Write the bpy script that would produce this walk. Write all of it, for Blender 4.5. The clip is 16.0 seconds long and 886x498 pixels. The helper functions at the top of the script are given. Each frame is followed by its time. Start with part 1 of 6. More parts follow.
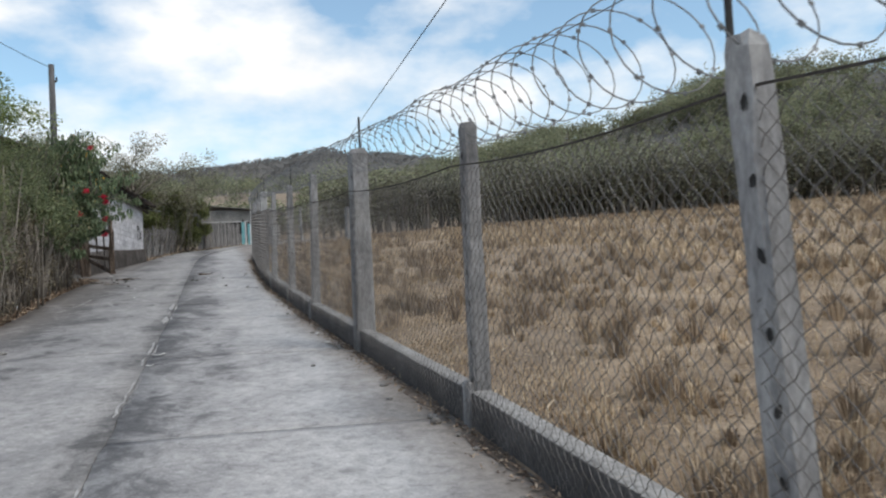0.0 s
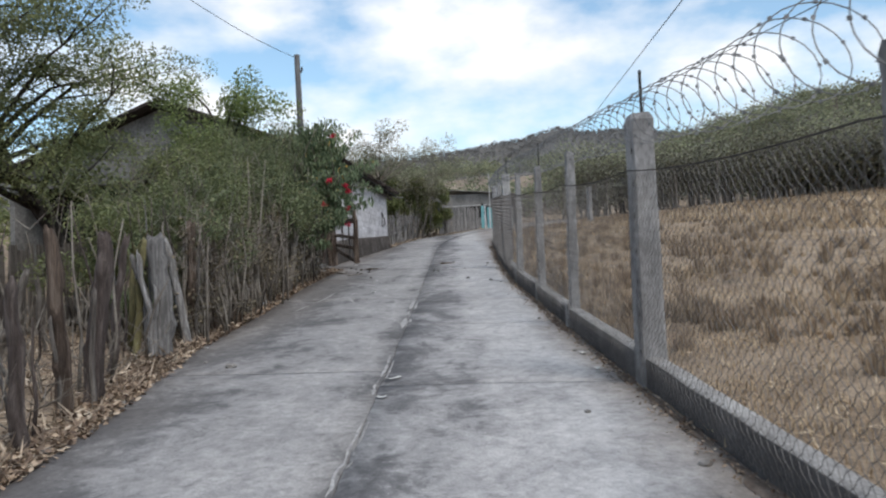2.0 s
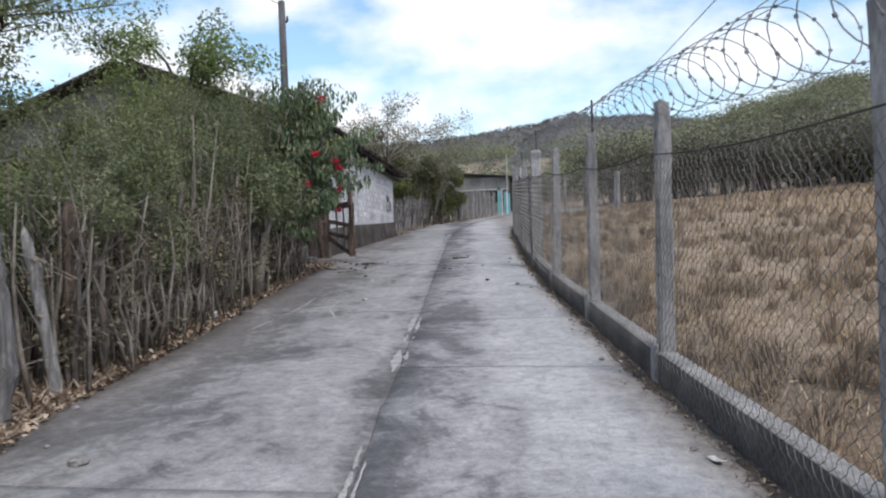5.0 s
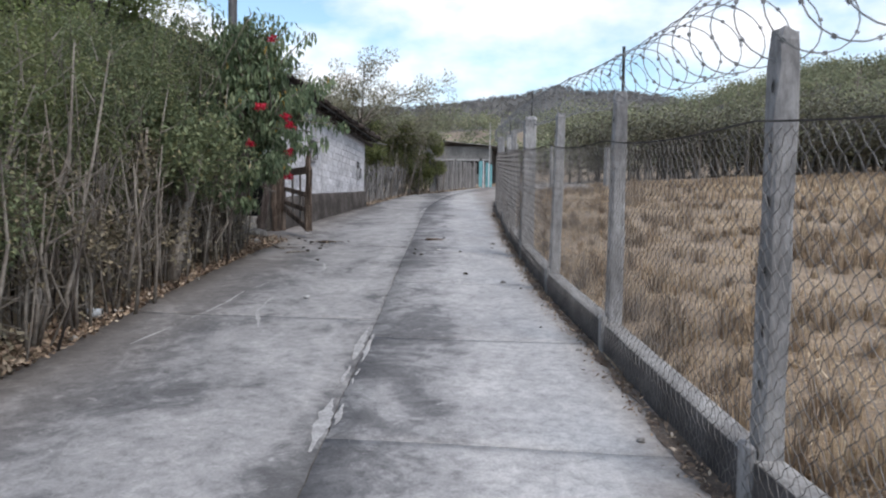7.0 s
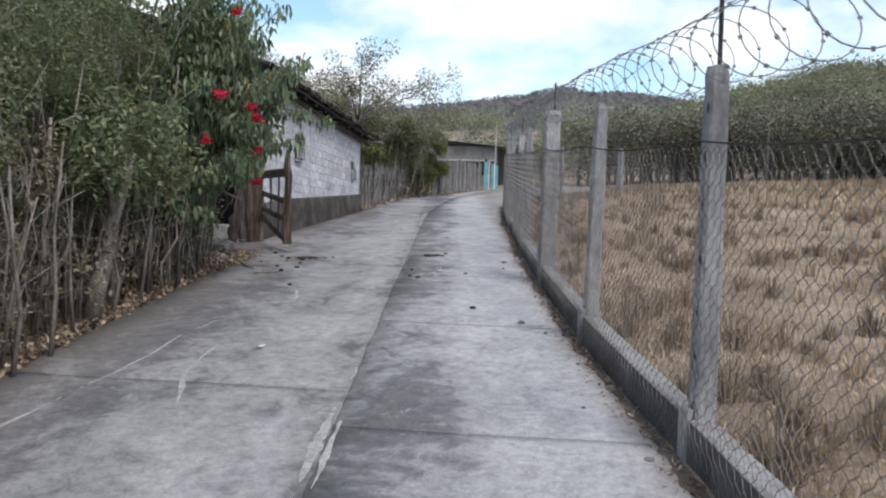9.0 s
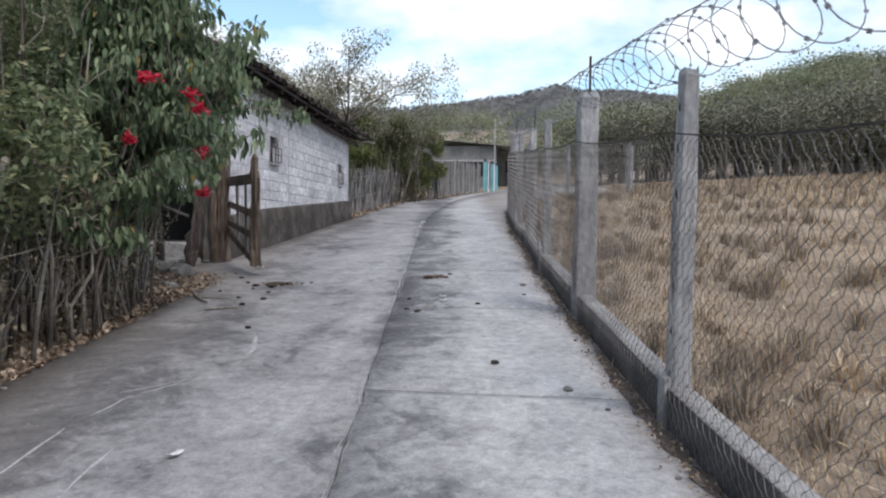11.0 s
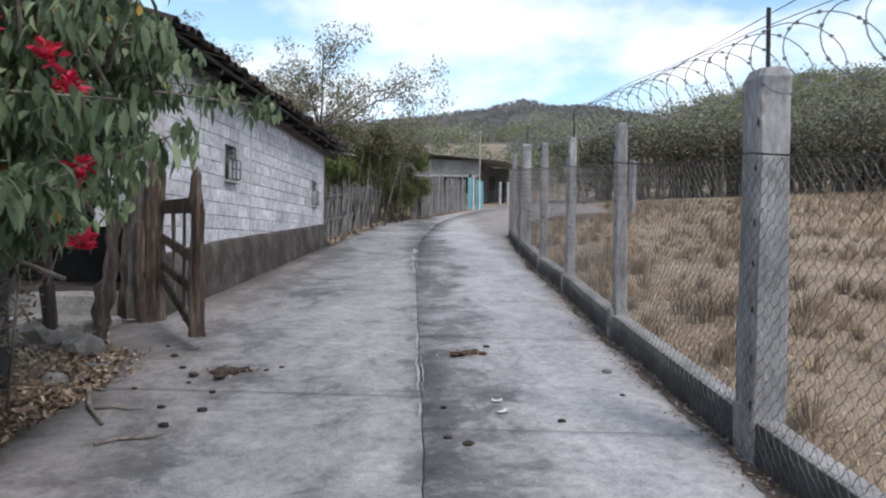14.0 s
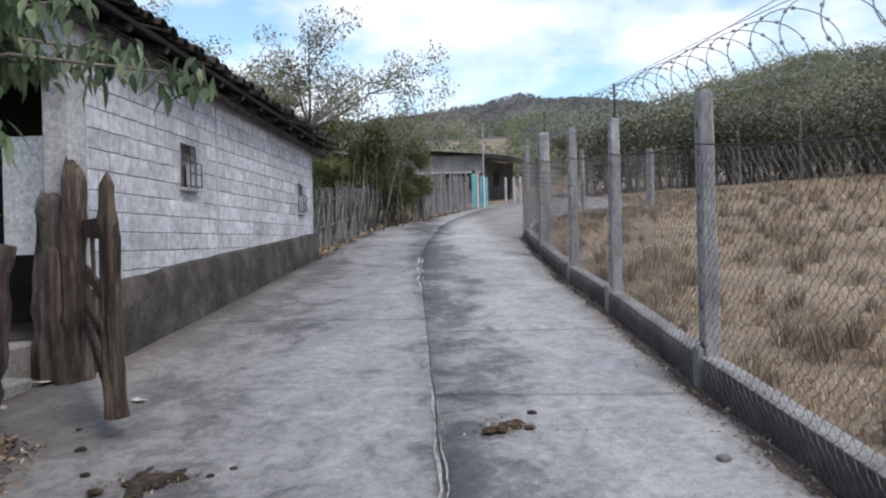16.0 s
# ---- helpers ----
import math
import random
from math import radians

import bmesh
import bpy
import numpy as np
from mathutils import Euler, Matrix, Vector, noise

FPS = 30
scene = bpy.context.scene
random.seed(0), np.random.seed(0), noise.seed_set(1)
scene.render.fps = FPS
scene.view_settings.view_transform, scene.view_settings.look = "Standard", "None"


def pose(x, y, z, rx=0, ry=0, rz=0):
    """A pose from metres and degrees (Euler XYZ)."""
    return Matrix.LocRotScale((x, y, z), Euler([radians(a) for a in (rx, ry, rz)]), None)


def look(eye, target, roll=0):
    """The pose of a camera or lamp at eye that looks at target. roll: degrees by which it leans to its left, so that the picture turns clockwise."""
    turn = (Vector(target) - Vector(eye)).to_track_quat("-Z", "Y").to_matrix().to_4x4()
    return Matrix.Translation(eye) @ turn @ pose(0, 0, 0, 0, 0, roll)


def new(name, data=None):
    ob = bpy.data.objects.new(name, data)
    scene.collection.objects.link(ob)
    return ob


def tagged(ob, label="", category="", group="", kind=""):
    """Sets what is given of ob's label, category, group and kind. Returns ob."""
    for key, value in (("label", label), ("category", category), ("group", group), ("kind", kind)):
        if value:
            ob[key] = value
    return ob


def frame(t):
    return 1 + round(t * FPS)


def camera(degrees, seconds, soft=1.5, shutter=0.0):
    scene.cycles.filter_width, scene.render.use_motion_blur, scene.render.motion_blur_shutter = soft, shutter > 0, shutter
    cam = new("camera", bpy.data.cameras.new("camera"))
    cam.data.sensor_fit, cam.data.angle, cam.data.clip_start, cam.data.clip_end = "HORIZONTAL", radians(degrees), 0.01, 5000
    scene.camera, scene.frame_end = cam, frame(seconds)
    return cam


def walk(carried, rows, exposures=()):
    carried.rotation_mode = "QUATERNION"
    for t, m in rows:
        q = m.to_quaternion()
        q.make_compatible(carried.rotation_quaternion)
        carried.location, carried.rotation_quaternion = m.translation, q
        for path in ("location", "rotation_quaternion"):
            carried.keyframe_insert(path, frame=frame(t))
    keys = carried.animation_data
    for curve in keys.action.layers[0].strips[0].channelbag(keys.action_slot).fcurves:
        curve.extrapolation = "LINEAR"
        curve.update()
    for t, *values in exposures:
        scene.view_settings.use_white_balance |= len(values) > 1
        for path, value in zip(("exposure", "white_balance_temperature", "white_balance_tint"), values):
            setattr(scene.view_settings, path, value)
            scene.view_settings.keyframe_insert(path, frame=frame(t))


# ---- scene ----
cam = camera(61.0, 16.0, 2.1, 0.25)
PATH = [
    (0.0, (2.452, 0.592, 1.521), (2.818, 2.556, 1.617), -2.65),
    (0.5, (2.381, 1.117, 1.586), (2.651, 3.097, 1.649), -2.45),
    (1.0, (2.338, 1.654, 1.616), (2.462, 3.649, 1.690), -2.56),
    (1.5, (2.330, 2.194, 1.719), (2.219, 4.189, 1.791), -2.71),
    (2.0, (2.209, 2.734, 1.828), (1.954, 4.717, 1.899), -2.46),
    (2.5, (2.132, 3.310, 1.853), (1.795, 5.281, 1.912), -2.31),
    (3.0, (2.015, 3.862, 1.883), (1.599, 5.819, 1.880), -2.34),
    (3.5, (1.875, 4.437, 1.985), (1.423, 6.385, 1.995), -2.12),
    (4.0, (1.889, 5.070, 2.087), (1.465, 7.024, 2.113), -1.90),
    (4.5, (1.773, 5.722, 2.113), (1.413, 7.688, 2.171), -1.79),
    (5.0, (1.729, 6.397, 2.125), (1.440, 8.376, 2.156), -1.54),
    (5.2, (1.736, 6.686, 2.160), (1.440, 8.664, 2.168), -1.15),
    (7.3, (1.433, 9.369, 2.416), (1.216, 11.356, 2.361), 1.53),
    (7.5, (1.429, 9.611, 2.416), (1.218, 11.599, 2.358), 1.55),
    (8.0, (1.394, 10.214, 2.474), (1.139, 12.195, 2.375), 1.91),
    (8.5, (1.259, 10.740, 2.588), (1.030, 12.726, 2.521), 2.16),
    (9.0, (1.197, 11.308, 2.667), (0.963, 13.294, 2.611), 1.82),
    (9.5, (1.041, 11.867, 2.700), (0.799, 13.852, 2.658), 2.18),
    (9.7, (0.981, 12.099, 2.738), (0.753, 14.086, 2.707), 2.31),
    (11.8, (0.610, 14.612, 2.937), (0.378, 16.598, 2.874), 0.18),
    (12.0, (0.520, 14.829, 2.971), (0.297, 16.816, 2.912), 0.34),
    (12.5, (0.296, 15.391, 3.028), (0.118, 17.382, 2.972), -0.00),
    (13.0, (0.125, 15.948, 3.099), (-0.062, 17.939, 3.077), 0.41),
    (13.5, (-0.114, 16.495, 3.211), (-0.288, 18.488, 3.195), 0.97),
    (14.0, (-0.250, 17.092, 3.228), (-0.385, 19.088, 3.213), 0.86),
    (14.5, (-0.372, 17.657, 3.274), (-0.505, 19.653, 3.242), -0.03),
    (15.0, (-0.487, 18.223, 3.322), (-0.571, 20.221, 3.286), -0.71),
    (15.5, (-0.474, 18.753, 3.388), (-0.595, 20.750, 3.366), -1.73),
    (16.0, (-0.543, 19.295, 3.425), (-0.681, 21.290, 3.403), -1.28),
]
walk(cam, [(t, look(eye, target, roll)) for t, eye, target, roll in PATH], [(0.0, 0.16, 6900, 11.5), (3.5, 0.3, 6680, 14.0), (6.0, 0.4, 6680, 15.0), (14.0, 0.45, 6620, 15.0), (16.0, 0.37, 6560, 15.0)])

# ---- world, sun, exposure ----
scene.view_settings.exposure = 0.0
SUN_EL, SUN_AZ = 52.0, 135.0
world = bpy.data.worlds.new("sky")
scene.world = world
world.use_nodes = True
wn, wl = world.node_tree.nodes, world.node_tree.links
wn.clear()
w_out = wn.new("ShaderNodeOutputWorld")
w_bg = wn.new("ShaderNodeBackground")
w_sky = wn.new("ShaderNodeTexSky")
w_sky.sky_type = "NISHITA"
w_sky.sun_disc = False
w_sky.sun_elevation, w_sky.sun_rotation = radians(SUN_EL), radians(SUN_AZ)
w_co = wn.new("ShaderNodeTexCoord")
w_map = wn.new("ShaderNodeMapping")
w_map.inputs["Scale"].default_value = (1.0, 1.0, 2.0)
w_map.inputs["Location"].default_value = (3.1, 0.4, 0.7)
w_noise = wn.new("ShaderNodeTexNoise")
w_noise.inputs["Scale"].default_value = 3.6
w_noise.inputs["Detail"].default_value = 7.0
w_noise.inputs["Roughness"].default_value = 0.52
w_ramp = wn.new("ShaderNodeValToRGB")
w_ramp.color_ramp.elements[0].position = 0.43
w_ramp.color_ramp.elements[0].color = (0.03, 0.03, 0.03, 1)
w_ramp.color_ramp.elements[1].position = 0.6
w_mix = wn.new("ShaderNodeMix")
w_mix.data_type = "RGBA"
w_mix.inputs[7].default_value = (6.2, 6.3, 6.4, 1)
w_bg.inputs["Strength"].default_value = 0.172
wl.new(w_co.outputs["Generated"], w_map.inputs["Vector"])
wl.new(w_map.outputs[0], w_noise.inputs["Vector"])
wl.new(w_noise.outputs["Fac"], w_ramp.inputs[0])
wl.new(w_ramp.outputs[0], w_mix.inputs[0])
w_tint = wn.new("ShaderNodeMix")
w_tint.data_type, w_tint.blend_type = "RGBA", "MULTIPLY"
w_tint.inputs[0].default_value = 1.0
w_tint.inputs[7].default_value = (0.93, 1.09, 1.06, 1)
wl.new(w_sky.outputs[0], w_tint.inputs[6])
wl.new(w_tint.outputs[2], w_mix.inputs[6])
w_soft = wn.new("ShaderNodeTexNoise")
w_soft.inputs["Scale"].default_value = 7.0
w_soft.inputs["Detail"].default_value = 5.0
wl.new(w_map.outputs[0], w_soft.inputs["Vector"])
w_body = wn.new("ShaderNodeMix")
w_body.data_type = "RGBA"
w_body.inputs[6].default_value = (4.4, 4.75, 5.1, 1)
w_body.inputs[7].default_value = (6.1, 6.35, 6.6, 1)
wl.new(w_soft.outputs["Fac"], w_body.inputs[0])
wl.new(w_body.outputs[2], w_mix.inputs[7])
wl.new(w_mix.outputs[2], w_bg.inputs["Color"])
wl.new(w_bg.outputs[0], w_out.inputs[0])

sun = new("sun", bpy.data.lights.new("sun", "SUN"))
sun.data.energy, sun.data.angle, sun.data.color = 1.4, radians(20), (1.0, 0.965, 0.92)
sun.matrix_world = look((0, 0, 40), Vector((0, 0, 40)) - Vector((
    math.sin(radians(SUN_AZ)) * math.cos(radians(SUN_EL)),
    math.cos(radians(SUN_AZ)) * math.cos(radians(SUN_EL)),
    math.sin(radians(SUN_EL)))))

# ---- materials ----
def material(name, rough=0.9, metal=0.0):
    m = bpy.data.materials.new(name)
    m.use_nodes = True
    bsdf = m.node_tree.nodes["Principled BSDF"]
    bsdf.inputs["Roughness"].default_value = rough
    bsdf.inputs["Metallic"].default_value = metal
    bsdf.inputs["Specular IOR Level"].default_value = 0.25
    return m, m.node_tree.nodes, m.node_tree.links, bsdf


def ramp_node(nodes, stops):
    r = nodes.new("ShaderNodeValToRGB")
    while len(r.color_ramp.elements) < len(stops):
        r.color_ramp.elements.new(0.5)
    for e, (p, c) in zip(r.color_ramp.elements, stops):
        e.position, e.color = p, (*c, 1)
    return r


def coords(nodes, links, scale=(1, 1, 1)):
    g = nodes.new("ShaderNodeNewGeometry")
    mp = nodes.new("ShaderNodeMapping")
    mp.inputs["Scale"].default_value = scale
    links.new(g.outputs["Position"], mp.inputs["Vector"])
    return mp.outputs[0]


def noise_node(nodes, links, vec, scale, detail=5.0, rough=0.55, distort=0.0):
    n = nodes.new("ShaderNodeTexNoise")
    n.inputs["Scale"].default_value = scale
    n.inputs["Detail"].default_value = detail
    n.inputs["Roughness"].default_value = rough
    n.inputs["Distortion"].default_value = distort
    links.new(vec, n.inputs["Vector"])
    return n.outputs["Fac"]


def mix_rgb(nodes, links, fac, a, b, blend="MIX"):
    m = nodes.new("ShaderNodeMix")
    m.data_type, m.blend_type = "RGBA", blend
    for sock, v in ((m.inputs[0], fac), (m.inputs[6], a), (m.inputs[7], b)):
        if isinstance(v, (int, float)):
            sock.default_value = v
        elif isinstance(v, tuple):
            sock.default_value = (*v, 1)
        else:
            links.new(v, sock)
    return m.outputs[2]


def bump(nodes, links, bsdf, height, strength=0.4, dist=0.02):
    b = nodes.new("ShaderNodeBump")
    b.inputs["Strength"].default_value = strength
    b.inputs["Distance"].default_value = dist
    links.new(height, b.inputs["Height"])
    links.new(b.outputs[0], bsdf.inputs["Normal"])


def two_scale(name, dark, mid, light, big=1.2, small=18.0, rough=0.9, bump_s=0.4, bump_d=0.01, stretch=(1, 1, 1), metal=0.0, vary=0.0):
    """Broad patches times fine grain, with relief from the grain."""
    m, n, l, b = material(name, rough, metal)
    v = coords(n, l, stretch)
    r = ramp_node(n, [(0.3, dark), (0.5, mid), (0.7, light)])
    l.new(noise_node(n, l, v, big, 6, 0.6), r.inputs[0])
    fine = noise_node(n, l, v, small, 4, 0.65)
    g = ramp_node(n, [(0.3, (0.62, 0.62, 0.62)), (0.7, (1.2, 1.2, 1.2))])
    l.new(fine, g.inputs[0])
    c = mix_rgb(n, l, 1.0, r.outputs[0], g.outputs[0], "MULTIPLY")
    if vary:
        oi = n.new("ShaderNodeObjectInfo")
        k = ramp_node(n, [(0.0, (1 - vary,) * 3), (1.0, (1 + vary,) * 3)])
        l.new(oi.outputs["Random"], k.inputs[0])
        c = mix_rgb(n, l, 1.0, c, k.outputs[0], "MULTIPLY")
    l.new(c, b.inputs["Base Color"])
    bump(n, l, b, fine, bump_s, bump_d)
    return m


def leaf_mat(name, stops, trans=0.25, rough=0.6, patch=0.9, depth=0.3):
    """Leaves whose colour varies from piece to piece."""
    m, n, l, b = material(name, rough)
    g = n.new("ShaderNodeNewGeometry")
    r = ramp_node(n, stops)
    l.new(g.outputs["Random Per Island"], r.inputs[0])
    big = noise_node(n, l, coords(n, l), patch, 3)
    k = ramp_node(n, [(0.3, (1 - depth,) * 3), (0.7, (1 + depth * 0.85,) * 3)])
    l.new(big, k.inputs[0])
    c = mix_rgb(n, l, 1.0, r.outputs[0], k.outputs[0], "MULTIPLY")
    l.new(c, b.inputs["Base Color"])
    t = n.new("ShaderNodeBsdfTranslucent")
    l.new(c, t.inputs["Color"])
    ms = n.new("ShaderNodeMixShader")
    ms.inputs[0].default_value = trans
    l.new(b.outputs[0], ms.inputs[1])
    l.new(t.outputs[0], ms.inputs[2])
    l.new(ms.outputs[0], n["Material Output"].inputs[0])
    return m


def scaled(n, l, parts):
    """The weighted sum of some values."""
    total = None
    for fac, k in parts:
        mm = n.new("ShaderNodeMath")
        mm.operation = "MULTIPLY_ADD"
        mm.inputs[1].default_value, mm.inputs[2].default_value = k, 0.0
        l.new(fac, mm.inputs[0])
        if total is not None:
            l.new(total, mm.inputs[2])
        total = mm.outputs[0]
    return total


def road_mat(name, wear):
    """Worn concrete: a pale wheel track, dark stained bands along the lanes, ragged blotches, flaked patches and grit."""
    m, n, l, b = material(name, 0.88)
    sep = n.new("ShaderNodeSeparateXYZ")
    l.new(coords(n, l), sep.inputs[0])
    wander = noise_node(n, l, coords(n, l, (1, 0.45, 1)), 1.1, 5, 0.6)
    across = n.new("ShaderNodeMapRange")
    across.inputs["From Min"].default_value, across.inputs["From Max"].default_value = -3.0, 3.0
    l.new(scaled(n, l, ((sep.outputs["X"], 1.0), (sep.outputs["Y"], 0.1109), (wander, 1.3))), across.inputs["Value"])
    # places across both lanes: the sum above is the offset from the centre joint plus 2.39
    band = ramp_node(n, [((u + 0.65 + 1.743 + 3.0) / 6.0, (v,) * 3) for u, v in ((-2.9, 0.3), (-1.9, 0.25), (-1.0, 0.5), (-0.35, 0.62), (-0.1, 0.35), (0.25, 0.26), (0.6, 0.4))])
    l.new(across.outputs[0], band.inputs[0])
    far_side = n.new("ShaderNodeMapRange")
    far_side.inputs["From Min"].default_value, far_side.inputs["From Max"].default_value = 0.7 + 2.39, 2.6 + 2.39
    l.new(scaled(n, l, ((sep.outputs["X"], 1.0), (sep.outputs["Y"], 0.1109), (wander, 1.3))), far_side.inputs["Value"])
    track = ramp_node(n, [(0.0, (0.0,) * 3), (0.16, (0.32,) * 3), (0.55, (0.38,) * 3), (0.85, (0.12,) * 3), (1.0, (0.0,) * 3)])
    l.new(far_side.outputs[0], track.inputs[0])
    big = noise_node(n, l, coords(n, l, (1.0, 0.8, 1)), 0.8, 9, 0.66, 0.9)
    edge = noise_node(n, l, coords(n, l, (1.1, 1.0, 1)), 2.2, 9, 0.72, 0.9)
    lanes = noise_node(n, l, coords(n, l, (1.5, 0.16, 1)), 0.9, 5, 0.6, 0.4)
    total = scaled(n, l, ((big, 0.46), (edge, 0.36), (lanes, 0.1), (band.outputs[0], 0.3), (track.outputs[0], 0.3)))
    r = ramp_node(n, [(p, tuple(q * wear for q in c)) for p, c in [(0.5, (0.15, 0.146, 0.149)), (0.54, (0.205, 0.2, 0.202)), (0.575, (0.315, 0.306, 0.305)), (0.65, (0.41, 0.397, 0.393)), (0.75, (0.535, 0.518, 0.508))]])
    l.new(total, r.inputs[0])
    fine = noise_node(n, l, coords(n, l), 60.0, 4, 0.75)
    mid = noise_node(n, l, coords(n, l), 11.0, 7, 0.75, 0.4)
    g = ramp_node(n, [(0.3, (0.76, 0.76, 0.76)), (0.7, (1.18, 1.18, 1.18))])
    l.new(fine, g.inputs[0])
    h = ramp_node(n, [(0.33, (0.7, 0.7, 0.7)), (0.5, (1, 1, 1)), (0.7, (1.26, 1.26, 1.24))])
    l.new(mid, h.inputs[0])
    c = mix_rgb(n, l, 1.0, mix_rgb(n, l, 1.0, r.outputs[0], g.outputs[0], "MULTIPLY"), h.outputs[0], "MULTIPLY")
    fl = noise_node(n, l, coords(n, l, (1.0, 1.2, 1)), 9.0, 8, 0.82, 0.8)
    fr = ramp_node(n, [(0.585, (0, 0, 0)), (0.66, (0.6, 0.6, 0.6))])
    l.new(fl, fr.inputs[0])
    c = mix_rgb(n, l, fr.outputs[0], c, (0.57 * wear, 0.55 * wear, 0.54 * wear))
    dust = n.new("ShaderNodeMapRange")
    dust.inputs["From Min"].default_value, dust.inputs["From Max"].default_value = -1.5 + 2.39, -2.9 + 2.39
    dust.inputs["To Max"].default_value = 0.55
    l.new(scaled(n, l, ((sep.outputs["X"], 1.0), (sep.outputs["Y"], 0.1109), (wander, 1.3))), dust.inputs["Value"])
    c = mix_rgb(n, l, dust.outputs[0], c, mix_rgb(n, l, 1.0, (0.245, 0.215, 0.192), h.outputs[0], "MULTIPLY"))
    foot = n.new("ShaderNodeMapRange")
    foot.inputs["From Min"].default_value, foot.inputs["From Max"].default_value = 1.75 + 2.39, 2.35 + 2.39
    foot.inputs["To Max"].default_value = 0.6
    l.new(scaled(n, l, ((sep.outputs["X"], 1.0), (sep.outputs["Y"], 0.1109), (wander, 1.3))), foot.inputs["Value"])
    c = mix_rgb(n, l, foot.outputs[0], c, mix_rgb(n, l, 1.0, (0.27, 0.232, 0.2), h.outputs[0], "MULTIPLY"))
    l.new(c, b.inputs["Base Color"])
    bump(n, l, b, mid, 0.3, 0.012)
    return m


def hill_mat():
    """Dry grass near, with bare soil; scrub colours on the slopes."""
    m, n, l, b = material("ground_soil", 1.0)
    v = coords(n, l)
    r = ramp_node(n, [(0.32, (0.16, 0.118, 0.084)), (0.5, (0.28, 0.213, 0.152)), (0.68, (0.42, 0.33, 0.242))])
    l.new(noise_node(n, l, v, 0.7, 8, 0.65), r.inputs[0])
    sep = n.new("ShaderNodeSeparateXYZ")
    l.new(v, sep.inputs[0])
    hz = n.new("ShaderNodeMapRange")
    hz.inputs["From Min"].default_value, hz.inputs["From Max"].default_value = 8.5, 13.0
    l.new(sep.outputs["Z"], hz.inputs["Value"])
    r2 = ramp_node(n, [(0.35, (0.082, 0.079, 0.075)), (0.5, (0.11, 0.105, 0.098)), (0.62, (0.14, 0.13, 0.116)), (0.72, (0.2, 0.17, 0.14))])
    l.new(noise_node(n, l, v, 0.02, 9, 0.72), r2.inputs[0])
    fine = noise_node(n, l, v, 25.0, 4, 0.7)
    g = ramp_node(n, [(0.3, (0.6, 0.6, 0.6)), (0.7, (1.3, 1.3, 1.3))])
    l.new(fine, g.inputs[0])
    near = mix_rgb(n, l, 1.0, r.outputs[0], g.outputs[0], "MULTIPLY")
    dist = n.new("ShaderNodeVectorMath")
    dist.operation = "DISTANCE"
    dist.inputs[1].default_value = (-8, 152, 21)
    l.new(v, dist.inputs[0])
    edge = n.new("ShaderNodeMath")
    edge.operation = "MULTIPLY_ADD"
    edge.inputs[1].default_value = 34.0
    l.new(noise_node(n, l, v, 0.05, 6, 0.7), edge.inputs[0])
    l.new(dist.outputs["Value"], edge.inputs[2])
    cl = n.new("ShaderNodeMapRange")
    cl.inputs["From Min"].default_value, cl.inputs["From Max"].default_value = 37.0, 29.0
    l.new(edge.outputs[0], cl.inputs["Value"])
    dry = ramp_node(n, [(0.35, (0.13, 0.105, 0.08)), (0.5, (0.24, 0.188, 0.142)), (0.65, (0.32, 0.262, 0.2))])
    l.new(noise_node(n, l, coords(n, l, (1, 0.5, 1)), 0.16, 6, 0.7), dry.inputs[0])
    slope = mix_rgb(n, l, cl.outputs[0], r2.outputs[0], dry.outputs[0])
    l.new(mix_rgb(n, l, hz.outputs[0], near, slope), b.inputs["Base Color"])
    bump(n, l, b, fine, 0.5, 0.03)
    return m


M_ROAD = road_mat("lane_worn", 0.9)
M_ROADL = road_mat("lane_stained", 0.75)
M_SOIL = hill_mat()
M_CRACK = two_scale("joint_mortar", (0.27, 0.263, 0.258), (0.37, 0.36, 0.353), (0.48, 0.468, 0.456), 9, 40)
M_TRUNK = two_scale("dead_trunk", (0.045, 0.034, 0.031), (0.1, 0.079, 0.072), (0.21, 0.175, 0.162), 3.0, 20, 0.95, 1.0, 0.03, (6, 6, 0.6), 0, 0.3)
M_STICK = two_scale("bleached_stick", (0.1, 0.095, 0.093), (0.205, 0.197, 0.193), (0.36, 0.348, 0.34), 4.0, 22, 0.95, 0.8, 0.02, (7, 7, 0.45), 0, 0.3)
M_DIRT = two_scale("verge_dirt", (0.085, 0.066, 0.055), (0.15, 0.12, 0.1), (0.24, 0.2, 0.17), 3, 40, 1.0, 0.9, 0.02)
M_GAP = two_scale("joint_dirt", (0.07, 0.065, 0.06), (0.13, 0.12, 0.11), (0.2, 0.185, 0.17), 3, 40)
# concrete darkened further: the shade of the road-facing side is in the colour
M_WALL_SHADED = two_scale("kerb_concrete_shaded", (0.065, 0.062, 0.063), (0.105, 0.1, 0.1), (0.155, 0.148, 0.146), 2.0, 26)
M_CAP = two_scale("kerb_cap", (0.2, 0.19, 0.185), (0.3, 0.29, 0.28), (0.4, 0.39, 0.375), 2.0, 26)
M_POST = two_scale("post_concrete", (0.16, 0.158, 0.16), (0.29, 0.287, 0.29), (0.42, 0.415, 0.41), 3.5, 30, 0.92, 0.5, 0.012, (1, 1, 0.4), 0, 0.1)
M_WIRE = two_scale("galvanised_wire", (0.10, 0.092, 0.085), (0.17, 0.158, 0.148), (0.26, 0.245, 0.235), 4, 40, 0.6, 0.2, 0.001)
M_RUST = two_scale("rusty_wire", (0.035, 0.03, 0.028), (0.06, 0.052, 0.048), (0.1, 0.085, 0.075), 6, 60, 0.7, 0.2, 0.001)
